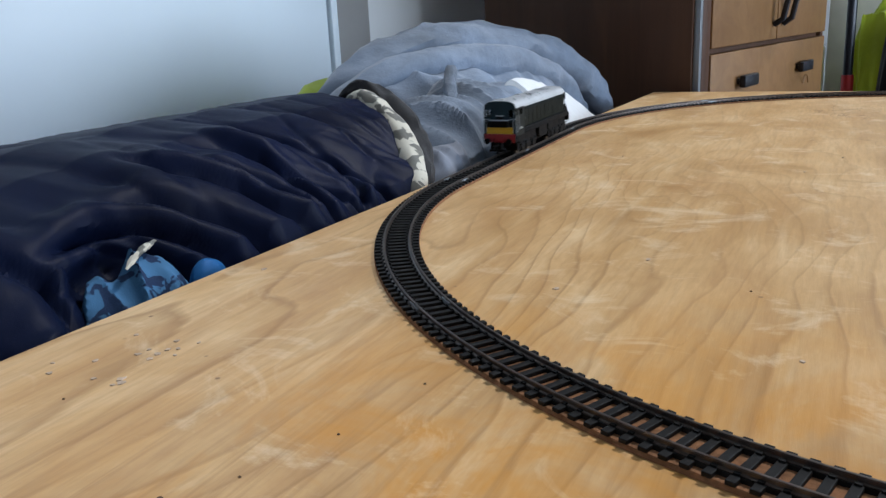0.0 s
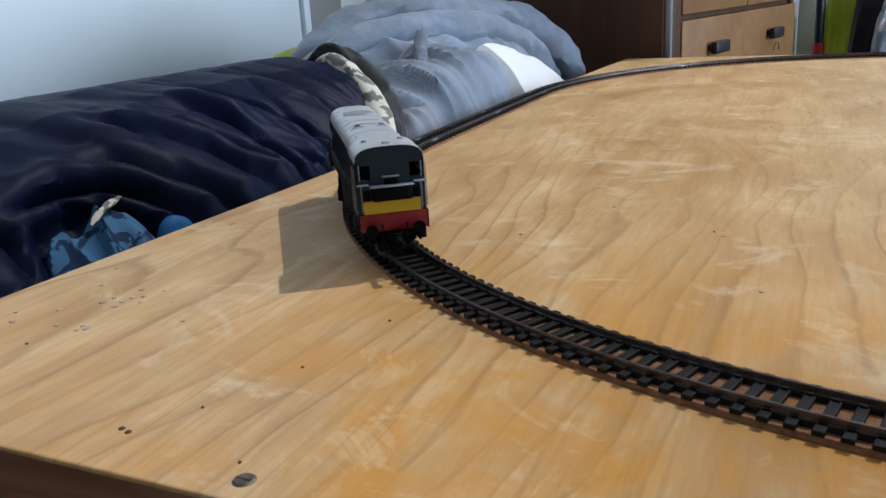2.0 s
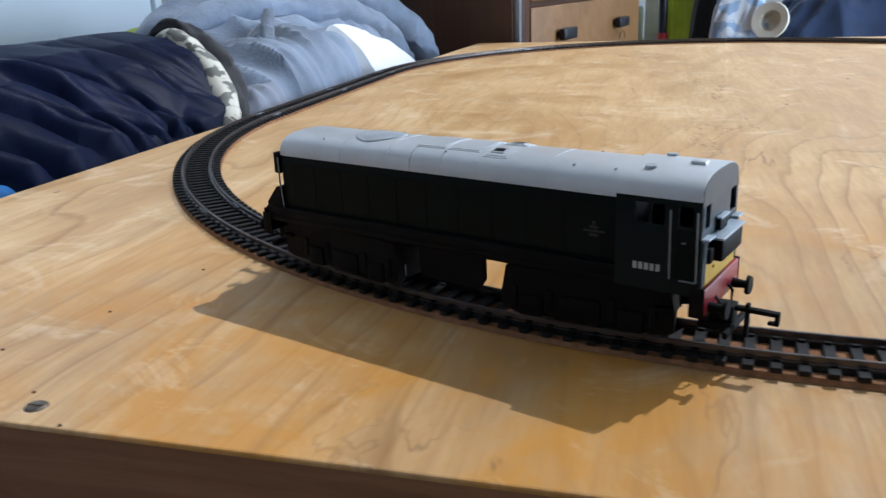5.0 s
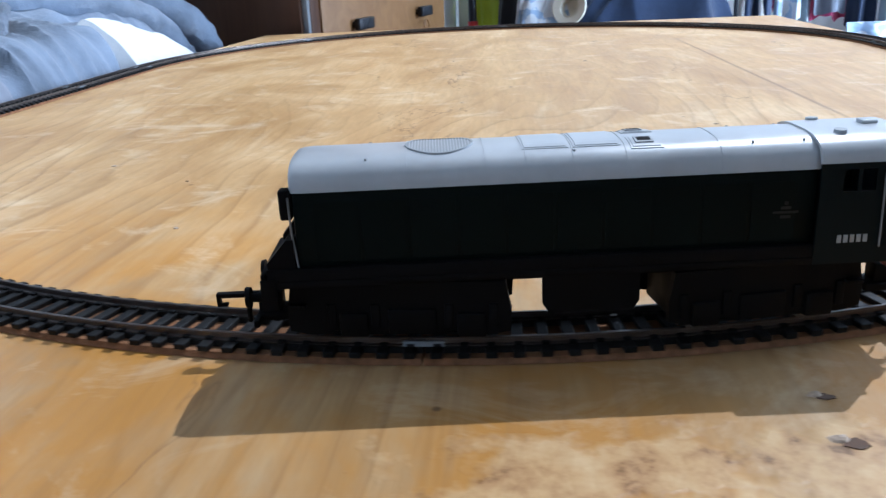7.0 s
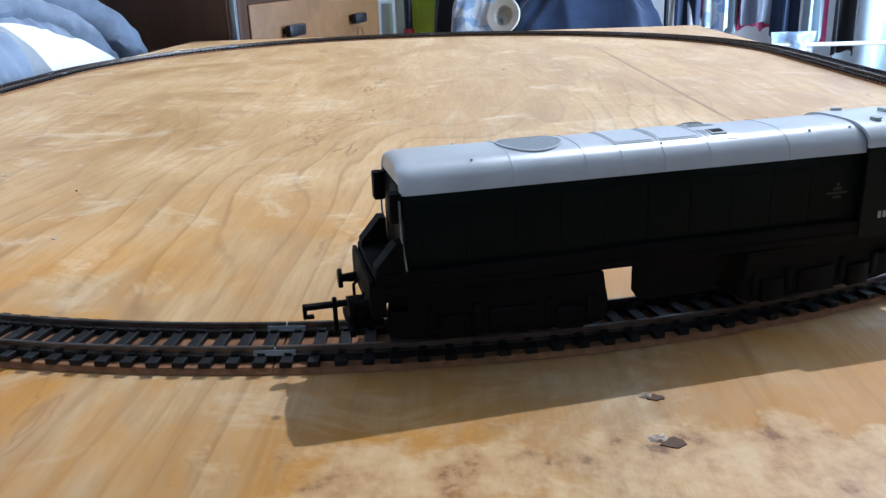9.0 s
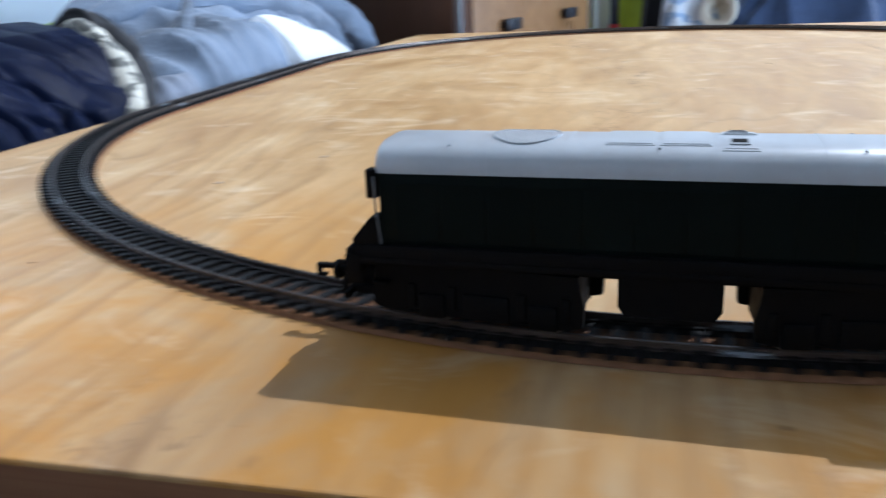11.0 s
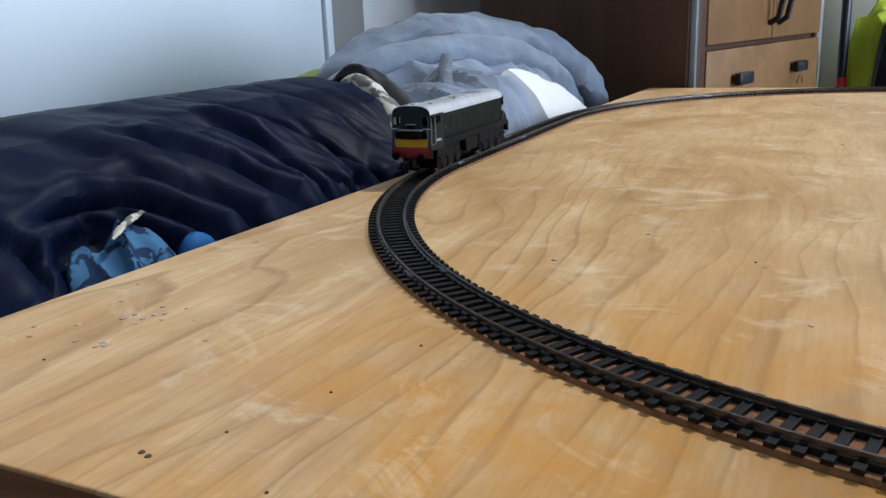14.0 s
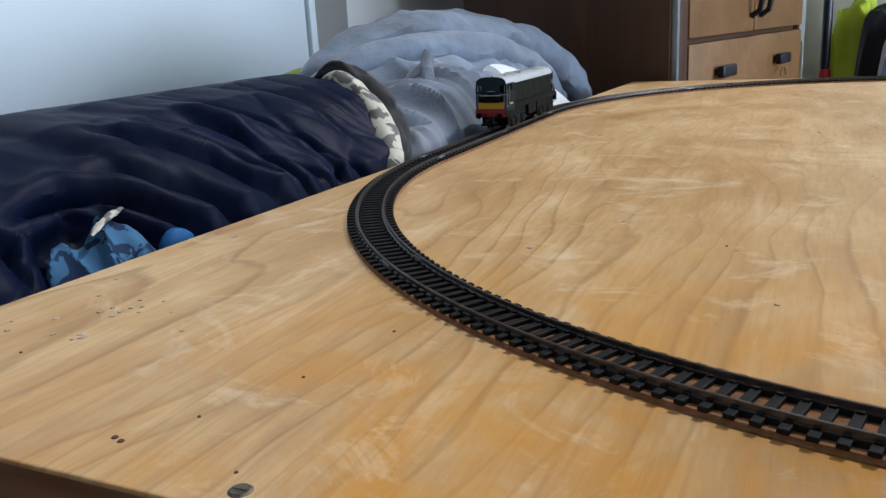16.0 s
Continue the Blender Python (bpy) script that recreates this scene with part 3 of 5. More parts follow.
def pierced(us, vs, holes, w0, w1, axis):
    """A flat wall of one skin between w0 and w1, cut into cells by us and vs; holes are the (i, j) cells left open."""
    bm = bmesh.new()
    verts = {}

    def vert(i, j, w):
        if (i, j, w) not in verts:
            verts[i, j, w] = bm.verts.new((us[i], w, vs[j]) if axis == "y" else (w, us[i], vs[j]))
        return verts[i, j, w]

    solid = {(i, j) for i in range(len(us) - 1) for j in range(len(vs) - 1)} - set(holes)
    for i, j in solid:
        for w in (w0, w1):
            bm.faces.new((vert(i, j, w), vert(i + 1, j, w), vert(i + 1, j + 1, w), vert(i, j + 1, w)))
        for di, dj, p, q in ((-1, 0, (i, j), (i, j + 1)), (1, 0, (i + 1, j), (i + 1, j + 1)), (0, -1, (i, j), (i + 1, j)), (0, 1, (i, j + 1), (i + 1, j + 1))):
            if (i + di, j + dj) not in solid:
                bm.faces.new((vert(*p, w0), vert(*q, w0), vert(*q, w1), vert(*p, w1)))
    return bm


def build_bogie(lo, c, x0, x1):
    """A bogie about its own pivot."""
    a, b = x0 - c, x1 - c
    bogie = part("bogie", box((a + 0.0030, -0.0105, 0.0036), (b - 0.0040, 0.0105, 0.0200), 0.0005), M_BLACK, lo, "black bogie")
    bogie.location = (c, 0, 0)
    for side in (-1, 1):
        def slab(u0, u1, z0, z1, y0, y1, bevel=0.0005):
            ya, yb = sorted((side * y0, side * y1))
            return box((u0, ya, z0), (u1, yb, z1), bevel)
        ya, yb = sorted((side * 0.0120, side * 0.0148))
        outline = [(a + 0.0016, 0.0200), (a + 0.0008, 0.0150), (a, 0.0112), (a + 0.0004, 0.0050), (a + 0.0052, 0.0040), (a + 0.0150, 0.0052), (-0.0050, 0.0042),
                   (0.0050, 0.0042), (b - 0.0150, 0.0052), (b - 0.0052, 0.0040), (b - 0.0004, 0.0050), (b, 0.0112), (b - 0.0008, 0.0150), (b - 0.0016, 0.0200)]
        part("bogie_side", prism(outline, ya, yb, "y"), M_BLACK, bogie, smooth=False)
        for wx in (-0.0170, 0.0170):
            part("axle_box", slab(wx - 0.0042, wx + 0.0042, 0.0034, 0.0108, 0.0122, 0.0162, 0.0008), M_BLACK, bogie)
            part("spring", slab(wx - 0.0078, wx - 0.0050, 0.0060, 0.0135, 0.0122, 0.0156, 0.0006), M_BLACK, bogie)
            part("spring", slab(wx + 0.0050, wx + 0.0078, 0.0060, 0.0135, 0.0122, 0.0156, 0.0006), M_BLACK, bogie)
        part("bolster", slab(-0.0070, 0.0070, 0.0040, 0.0120, 0.0121, 0.0158, 0.0007), M_BLACK, bogie)
        part("brake_rod", slab(a + 0.0040, b - 0.0040, 0.0030, 0.0040, 0.0124, 0.0132, 0.0002), M_BLACK, bogie)
        part("step", slab(b - 0.0060 if c > 0 else a + 0.0012, b - 0.0012 if c > 0 else a + 0.0060, 0.0128, 0.0138, 0.0148, 0.0172, 0.0002), M_BLACK, bogie)
    for wx in (-0.0170, 0.0170):
        bm = rod((wx, -0.0084, 0.0070), (wx, 0.0084, 0.0070), 0.0015, None, 8)
        for side in (-1, 1):
            add_rod(bm, (wx, side * 0.0074, 0.0070), (wx, side * 0.0098, 0.0070), 0.0070, None, 28)
            add_rod(bm, (wx, side * 0.0066, 0.0070), (wx, side * 0.0074, 0.0070), 0.0078, None, 28)
        part("wheelset", bm, M_WHEEL, bogie, "steel wheels on an axle")
    return bogie


def build_loco():
    lo = empty("model_locomotive", "dark green model diesel locomotive with grey roof and yellow panel", "model train")
    # footplate with its deep side sills
    part("underframe", box((-0.0895, -SOLE_W, SOLE0 + 0.0012), (CAB0, SOLE_W, SOLE1), 0.0004), M_BLACK, lo, "black footplate")
    for side in (-1, 1):
        a, b = sorted((side * (SOLE_W - 0.0014), side * (SOLE_W + 0.0003)))
        part("side_sill", box((-0.0890, a, SOLE0), (CAB0, b, SOLE0 + 0.0022), 0.0003), M_BLACK, lo, "black side sill")
    part("frame_spine", box((-0.0830, -0.0085, 0.0168), (0.0850, 0.0085, SOLE0 + 0.0014), 0.0004), M_BLACK, lo)
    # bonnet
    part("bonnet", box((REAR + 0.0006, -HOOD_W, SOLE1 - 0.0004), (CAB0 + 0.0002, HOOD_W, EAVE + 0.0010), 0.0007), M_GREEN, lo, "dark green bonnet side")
    rw, rz = HOOD_W + 0.0005, EAVE
    stations = end_rounding(REAR, 1) + [(x, 1.0) for x in (-0.05, 0.0, 0.04)] + [(CAB0 + 0.0004, 1.0)]
    body = part("bonnet_roof", roof_rings(rw, rz, TOP, stations), M_ROOF, lo, "pale grey roof with rounded end")
    part("end_cap", prism([(y * 0.92, rz + (roof_height(rw, rz, TOP, y) - rz) * 0.84) for y in [-0.0149 + 0.0298 * k / 20 for k in range(21)]], REAR + 0.0002, REAR + 0.0010), M_ROOF, body)
    for x in (-0.0492, -0.0276, -0.0165, -0.0036, 0.0110, 0.0368):
        part("roof_seam", roof_rings(rw + 0.00012, rz, TOP + 0.00014, [(x, 1.0), (x + 0.0004, 1.0)]), M_ROOF, body)
    # round fan grille with fine ribs across it
    cx, fr = -0.0398, 0.0097
    bm = bmesh.new()
    rings = []
    for r, up in ((0.0, 0.00012), (0.4, 0.00012), (0.8, 0.00012), (0.93, 0.00014), (0.94, 0.00045), (1.0, 0.00045), (1.01, -0.0002)):
        rings.append([bm.verts.new((cx + fr * r * math.cos(2 * math.pi * k / 40), fr * r * math.sin(2 * math.pi * k / 40), roof_height(rw, rz, TOP, fr * r * math.sin(2 * math.pi * k / 40)) + up)) for k in range(40)])
    for p, q in zip(rings, rings[1:]):
        for k in range(40):
            bm.faces.new((p[k], q[k], q[(k + 1) % 40], p[(k + 1) % 40]))
    bmesh.ops.remove_doubles(bm, verts=bm.verts, dist=0.00001)
    part("fan_ring", bm, M_ROOF_DARK, body, "darker grey round fan grille")
    for k in range(-10, 11):
        x = cx + k * 0.00084
        w = math.sqrt(max(0.0, (0.93 * fr) ** 2 - (x - cx) ** 2))
        if w > 0.001:
            part("grille_rib", roof_patch(x - 0.00016, x + 0.00016, -w, w, 0.00040, rw, rz, TOP), M_ROOF, body, smooth=False)
    # hatches: raised frames round flat lids
    for x0, x1, y0, y1 in ((-0.0172, -0.0044, -0.0092, 0.0092), (-0.0030, 0.0100, -0.0092, 0.0092), (0.0126, 0.0216, -0.0112, -0.0028), (0.0126, 0.0216, 0.0028, 0.0112)):
        part("roof_hatch", roof_patch(x0, x1, y0, y1, 0.00018, rw, rz, TOP), M_ROOF, body, smooth=False)
        part("hatch_lid", roof_patch(x0 + 0.0007, x1 - 0.0007, y0 + 0.0007, y1 - 0.0007, 0.00034, rw, rz, TOP), M_ROOF, body, smooth=False)
    for side in (-1, 1):
        y0, y1 = sorted((side * 0.0048, side * 0.0090))
        part("exhaust", roof_patch(0.0143, 0.0192, y0, y1, 0.0007, rw, rz, TOP), M_ROOF_DARK, body, "grey exhaust port")
        part("exhaust_slot", roof_patch(0.0149, 0.0186, y0 + 0.0008, y1 - 0.0008, 0.0008, rw, rz, TOP), M_BLACK, body, "dark slot")
        for x in (-0.060, -0.003, 0.046, 0.0600):
            part("roof_bolt", rod((x, side * 0.0106, roof_height(rw, rz, TOP, 0.0106) - 0.0004), (x, side * 0.0108, roof_height(rw, rz, TOP, 0.0108) + 0.0005), 0.0004, None, 8), M_ROOF_DARK, body)
        # bonnet side doors: shallow panels, and the strip under the eave
        for k in range(10):
            x = REAR + 0.0060 + k * 0.0134
            a, b = sorted((side * HOOD_W, side * (HOOD_W + 0.00016)))
            part("bonnet_door", box((x, a, SOLE1 + 0.0012), (x + 0.0124, b, EAVE - 0.0030), 0.00008), M_GREEN, lo, smooth=False)
        part("end_rail", tube([(REAR + 0.0008, side * (HOOD_W + 0.0007), SOLE1), (REAR - 0.0002, side * (HOOD_W + 0.0008), SOLE1 + 0.010), (REAR - 0.0004, side * (HOOD_W + 0.0006), EAVE - 0.0010)], 0.00032, 8), M_SILVER, lo, "thin grey handrail")
        a, b = sorted((side * 0.0112, side * 0.0154))
        part("lamp_box", box((REAR - 0.0030, a, EAVE - 0.0075), (REAR + 0.0004, b, EAVE + 0.0010), 0.0006), M_BLACK, lo, "black end lamp box")
        # platform brackets at the bonnet's end
        a, b = sorted((side * 0.0105, side * 0.0160))
        part("end_bracket", prism([(REAR, SOLE1 - 0.0002), (REAR, 0.0345), (REAR - 0.0020, 0.0345), (-0.0890, SOLE1 + 0.0016), (-0.0890, SOLE1 - 0.0002)], a, b, "y"), M_BLACK, lo, "black sloping bracket", smooth=False)
    # cab: four walls with open windows, floor and roof
    wz0, wz1 = 0.0412, 0.0474
    for side in (-1, 1):
        a, b = sorted((side * (CAB_W - 0.0009), side * CAB_W))
        bm = pierced((CAB0, 0.0692, 0.0732, 0.0742, 0.0782, 0.0824, 0.0868, CAB1), (SOLE0, wz0, wz1, CAB_EAVE + 0.0004), ((1, 1), (3, 1), (5, 1)), a, b, "y")
        wall = part("cab_side", bm, M_CAB_SHADED, lo, "cab side in shaded green with open windows", smooth=False)
        def plate(x0, x1, z0, z1, out, material, name, label="", parent=wall):
            ya, yb = sorted((side * (CAB_W - 0.0001), side * (CAB_W + out)))
            return part(name, box((x0, ya, z0), (x1, yb, z1), 0.0001), material, parent, label, smooth=False)
        plate(0.0818, 0.0876, SOLE1 - 0.0012, wz0 - 0.0006, 0.0002, M_GREEN, "cab_door")
        plate(0.0834, 0.0884, SOLE1 - 0.0014, SOLE1 - 0.0010, 0.0007, M_SILVER, "door_sill", "pale grey sill")
        plate(0.0838, 0.0850, 0.0364, 0.0368, 0.0008, M_SILVER, "door_handle", "pale grey handle")
        for x in (0.0806, 0.0886):
            part("handrail", rod((x, side * (CAB_W + 0.0007), SOLE1 - 0.0010), (x - 0.0004, side * (CAB_W + 0.0007), 0.0462), 0.00030, None, 8), M_SILVER, wall, "thin grey handrail")
        for k in range(5):
            plate(0.0690 + k * 0.0018, 0.0702 + k * 0.0018, 0.0266, 0.0288, 0.00025, M_WHITE_PRINT, "number_bar", "small white printed bar")
        # emblem: a faint lozenge with a bar
        a, b = sorted((side * HOOD_W, side * (HOOD_W + 0.0003)))
        bm = box((0.0515, a, 0.0352), (0.0585, b, 0.0358))
        add_box(bm, (0.0536, a, 0.0338), (0.0564, b, 0.0346))
        add_box(bm, (0.0536, a, 0.0364), (0.0564, b, 0.0372))
        add_box(bm, (0.0545, a, 0.0376), (0.0555, b, 0.0386))
        part("emblem", bm, M_BRONZE_DIM, lo, "small faint emblem", smooth=False)
    part("cab_floor", box((CAB0 + 0.0004, -CAB_W + 0.0012, SOLE0 + 0.0004), (CAB1 - 0.0012, CAB_W - 0.0012, 0.0330), 0.0002), M_BLACK, lo, "black cab interior")
    part("bulkhead", prism([(y, CAB_EAVE + (roof_height(CAB_W, CAB_EAVE, TOP, y) - CAB_EAVE) * 0.96) for y in [-0.0166 + 0.0332 * k / 20 for k in range(21)]] + [(0.0158, SOLE1), (-0.0158, SOLE1)], CAB0 + 0.0006, CAB0 + 0.0014), M_BLACK, lo, smooth=False)
    # front wall
    bm = pierced((-CAB_W + 0.0001, -0.0150, -0.0096, 0.0096, 0.0150, CAB_W - 0.0001), (SOLE0, 0.0404, 0.0474), ((1, 1), (3, 1)), CAB1 - 0.0008, CAB1, "x")
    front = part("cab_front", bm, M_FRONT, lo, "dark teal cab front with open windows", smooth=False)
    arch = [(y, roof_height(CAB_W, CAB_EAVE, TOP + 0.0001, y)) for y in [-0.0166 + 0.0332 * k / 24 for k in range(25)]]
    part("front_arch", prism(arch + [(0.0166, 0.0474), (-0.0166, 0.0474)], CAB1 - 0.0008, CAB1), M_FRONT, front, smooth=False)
    part("cab_roof", roof_rings(CAB_W + 0.0003, CAB_EAVE, TOP + 0.0005, [(CAB0 - 0.0004, 1.0), (0.076, 1.0), (CAB1 - 0.0006, 1.0), (CAB1 - 0.0002, 0.985)]), M_ROOF, lo, "pale grey cab roof")
    for y in (-0.0090, 0.0090):
        part("roof_vent", rod((0.0705, y, TOP - 0.0020), (0.0705, y * 1.02, roof_height(CAB_W, CAB_EAVE, TOP, y) + 0.0013), 0.0020, 0.0017, 14), M_ROOF_DARK, lo, "small round roof vent")
    part("horn", box((0.0800, -0.0020, TOP), (0.0845, 0.0020, TOP + 0.0016), 0.0004), M_ROOF, lo)
    # fittings on the front
    part("warning_panel", box((CAB1, -0.0143, 0.0233), (CAB1 + 0.0010, 0.0143, 0.0299), 0.0002), M_YELLOW, front, "yellow warning panel", smooth=False)
    part("nose_box", box((CAB1, -0.0098, 0.0300), (CAB1 + 0.0044, 0.0098, 0.0368), 0.0008), M_BLACK, front, "black projecting front box")
    part("nose_ledge", box((CAB1, -0.0108, 0.0369), (CAB1 + 0.0048, 0.0108, 0.0376), 0.0002), M_LEDGE, front, "pale blue-grey ledge")
    part("lamp_ledge", box((CAB1, -0.0042, 0.0412), (CAB1 + 0.0018, 0.0042, 0.0419), 0.0002), M_LEDGE, front, "pale blue-grey ledge")
    part("lamp_box", box((CAB1, -0.0034, 0.0376), (CAB1 + 0.0014, 0.0034, 0.0411), 0.0004), M_BLACK, front)
    for side in (-1, 1):
        def fit(name, x1, y0, y1, z0, z1, material, label="", bevel=0.0002):
            a, b = sorted((side * y0, side * y1))
            part(name, box((CAB1, a, z0), (CAB1 + x1, b, z1), bevel), material, front, label, smooth=False)
        fit("corner_post", 0.0009, 0.0152, 0.0168, 0.0234, 0.0372, M_FRONT)
        fit("corner_rail", 0.0012, 0.0146, 0.0150, 0.0245, 0.0378, M_LEDGE, "pale blue-grey rail", 0.0001)
        fit("step_ledge", 0.0024, 0.0112, 0.0168, 0.0378, 0.0385, M_LEDGE, "pale blue-grey ledge")
        fit("tail_lamp", 0.0022, 0.0108, 0.0140, 0.0302, 0.0350, M_BLACK, "", 0.0005)
        fit("window_rim", 0.0003, 0.0150, 0.0154, 0.0402, 0.0476, M_LEDGE, "pale window rim", 0.00005)
        fit("panel_knob", 0.0015, 0.0068, 0.0078, 0.0272, 0.0282, M_YELLOW, "", 0.0002)
    # beams, buffers and couplings
    for end, x0 in ((1, CAB1 + 0.0006), (-1, -0.0898)):
        a, b = sorted((x0, x0 + end * 0.0014))
        beam = part("buffer_beam", box((a, -0.0168, 0.0146), (b, 0.0168, 0.0232 if end > 0 else 0.0250), 0.0004), M_RED if end > 0 else M_BLACK, lo, "red buffer beam" if end > 0 else "black buffer beam")
        for side in (-1, 1):
            ya, yb = sorted((side * 0.01685, side * 0.0174))
            part("beam_end", box((min(x0 - end * 0.003, x0 + end * 0.0015), ya, 0.0142), (max(x0 - end * 0.003, x0 + end * 0.0015), yb, 0.0234), 0.0001), M_BLACK, beam, "black end plate")
            bm = rod((x0 + end * 0.0010, side * 0.0118, 0.0164), (x0 + end * 0.0058, side * 0.0118, 0.0164), 0.0017, 0.0012, 12)
            add_rod(bm, (x0 + end * 0.0058, side * 0.0118, 0.0164), (x0 + end * 0.0070, side * 0.0118, 0.0164), 0.0031, 0.0029, 16)
            part("buffer", bm, M_BLACK, beam, "black round buffer")
            part("hose", tube([(x0 + end * 0.0012, side * 0.0060, 0.0180), (x0 + end * 0.0030, side * 0.0062, 0.0160), (x0 + end * 0.0030, side * 0.0058, 0.0110)], 0.0005, 6), M_BLACK, beam)
        def span(u0, u1, y, z0, z1, target):
            add_box(target, (min(x0 + end * u0, x0 + end * u1), -y, z0), (max(x0 + end * u0, x0 + end * u1), y, z1), 0.0003)
        bm = bmesh.new()
        span(-0.004, 0.006, 0.0045, 0.0060, 0.0085, bm)
        span(0.005, 0.0066, 0.0095, 0.0058, 0.0080, bm)
        span(0.004, 0.0190, 0.0012, 0.0122, 0.0137, bm)
        span(0.0178, 0.0190, 0.0012, 0.0100, 0.0137, bm)
        span(0.0158, 0.0190, 0.0010, 0.0094, 0.0104, bm)
        span(0.0090, 0.0103, 0.0010, 0.0040, 0.0150, bm)
        span(-0.001, 0.0060, 0.0030, 0.0085, 0.0140, bm)
        part("coupling", bm, M_BLACK, lo, "black hook coupling")
    # side tanks between the bogies, open behind
    for side in (-1, 1):
        a, b = sorted((side * 0.0142, side * 0.0163))
        part("fuel_tank", prism([(-0.0124, SOLE0 + 0.0004), (0.0150, SOLE0 + 0.0004), (0.0150, 0.0120), (0.0132, 0.0092), (-0.0106, 0.0092), (-0.0124, 0.0120)], a, b, "y"), M_BLACK, lo, "black side tank", smooth=False)
    return lo, [build_bogie(lo, *b) for b in BOGIES]


M_LEDGE = plain("ledge_grey", (0.30, 0.36, 0.42), 0.4, 0, 0.1, 80)
M_BRONZE_DIM = plain("faded_transfer", (0.007, 0.0075, 0.006), 0.6, 0, 0.2, 80)
M_BRONZE = plain("brass_wire", (0.32, 0.20, 0.06), 0.35, 0.7, 0.2, 80)


# ---- cloth ----
def folds(x, y, seed, scale, turn, sharp=1.0):
    c, s = math.cos(radians(turn)), math.sin(radians(turn))
    u, v = (x * c + y * s) * scale, (-x * s + y * c) * scale * 0.28
    w = noise.noise((u * 0.5 + seed, v * 0.9, seed * 1.7)) * 1.3
    r = 1 - abs(noise.noise((u + w, v + w * 0.6, seed)))
    return r ** (2.2 * sharp)


def heap(name, label, category, mid, half, turn, low, high, material, seed, fold=0.03, scale=9.0, fold_turn=30, power=3.0, steep=0.55, skew=(0, 0), n=84, extra=None):
    """A crumpled cloth heap: a closed skin over a rounded footprint, with ridged folds."""
    bm = bmesh.new()
    c, s = math.cos(radians(turn)), math.sin(radians(turn))
    grid = []
    for i in range(n + 1):
        row = []
        for j in range(n + 1):
            a, b = 2 * i / n - 1, 2 * j / n - 1
            k = max(abs(a), abs(b))
            r = (abs(a) ** power + abs(b) ** power) ** (1 / power)
            f = k / r if r > 1e-9 else 0.0
            a, b = a * f, b * f
            d = min(1.0, (abs(a) ** power + abs(b) ** power) ** (1 / power))
            lift = (1 - d ** 2.6) ** steep if d < 1 else 0.0
            wob = 1 + 0.05 * noise.noise((a * 2.2 + seed, b * 2.2, 3.1))
            x, y = a * half[0] * wob, b * half[1] * wob
            px, py = mid[0] + c * x - s * y, mid[1] + s * x + c * y
            z = low + (high - low) * lift * (1 + skew[0] * a + skew[1] * b)
            env = min(1.0, 3.0 * (1 - d)) * 0.85 + 0.15
            fz = (folds(px, py, seed, scale, fold_turn) - 0.5) * fold + (folds(px, py, seed + 9, scale * 2.3, fold_turn + 35) - 0.5) * fold * 0.38
            if extra:
                z += extra(px, py)
            z += fz * env if d < 0.999 else 0
            out = fz * 0.55 * d
            row.append(bm.verts.new((px + out * (c * a - s * b), py + out * (s * a + c * b), max(z, low))))
        grid.append(row)
    for i in range(n):
        for j in range(n):
            bm.faces.new((grid[i][j], grid[i + 1][j], grid[i + 1][j + 1], grid[i][j + 1]))
    rim = [grid[i][0] for i in range(n)] + [grid[n][j] for j in range(n)] + [grid[i][n] for i in range(n, 0, -1)] + [grid[0][j] for j in range(n, 0, -1)]
    under = [bm.verts.new((v.co.x, v.co.y, low - 0.004)) for v in rim]
    for i in range(len(rim)):
        j = (i + 1) % len(rim)
        bm.faces.new((rim[i], rim[j], under[j], under[i]))
    bm.faces.new(under)
    ob = finish(name, bm, material)
    for p in ob.data.polygons:
        p.use_smooth = True
    return tagged(ob, label, category)


def blend(t):
    t = min(1.0, max(0.0, t))
    return t * t * (3 - 2 * t)


def through_points(table, x):
    """A smooth line through (x, value) pairs."""
    for (x0, v0), (x1, v1) in zip(table, table[1:]):
        if x <= x1:
            k = blend((x - x0) / (x1 - x0)) * 0.5 + 0.5 * max(0.0, (x - x0) / (x1 - x0))
            return v0 + (v1 - v0) * k
    return table[-1][1]


def crease(u, v, seed, scale, turn, width=0.12):
    """Billows parted by pinched creases that run long and curved in one direction."""
    c, s = math.cos(radians(turn)), math.sin(radians(turn))
    p, q = (u * c + v * s) * scale, (-u * s + v * c) * scale * 0.24
    w = noise.noise((p * 0.4 + seed, q * 0.8, seed * 1.3)) * 0.9
    n = noise.noise((p + w, q + 0.7 * w, seed))
    return 1.1 * abs(n) ** 0.8 - 0.55 * math.exp(-(n / width) ** 2)


def drape(name, label, category, surface, nu, nv, low, material):
    """A closed cloth body: a skin given by surface(u, v), with walls down to its support."""
    bm = bmesh.new()
    grid = [[bm.verts.new(surface(i / nu, j / nv)) for j in range(nv + 1)] for i in range(nu + 1)]
    for i in range(nu):
        for j in range(nv):
            bm.faces.new((grid[i][j], grid[i + 1][j], grid[i + 1][j + 1], grid[i][j + 1]))
    rim = [grid[i][0] for i in range(nu)] + [grid[nu][j] for j in range(nv)] + [grid[i][nv] for i in range(nu, 0, -1)] + [grid[0][j] for j in range(nv, 0, -1)]
    under = [bm.verts.new((v.co.x, v.co.y, low)) for v in rim]
    for i in range(len(rim)):
        j = (i + 1) % len(rim)
        bm.faces.new((rim[i], rim[j], under[j], under[i]))
    bm.faces.new(under)
    ob = finish(name, bm, material)
    for p in ob.data.polygons:
        p.use_smooth = True
    return tagged(ob, label, category)


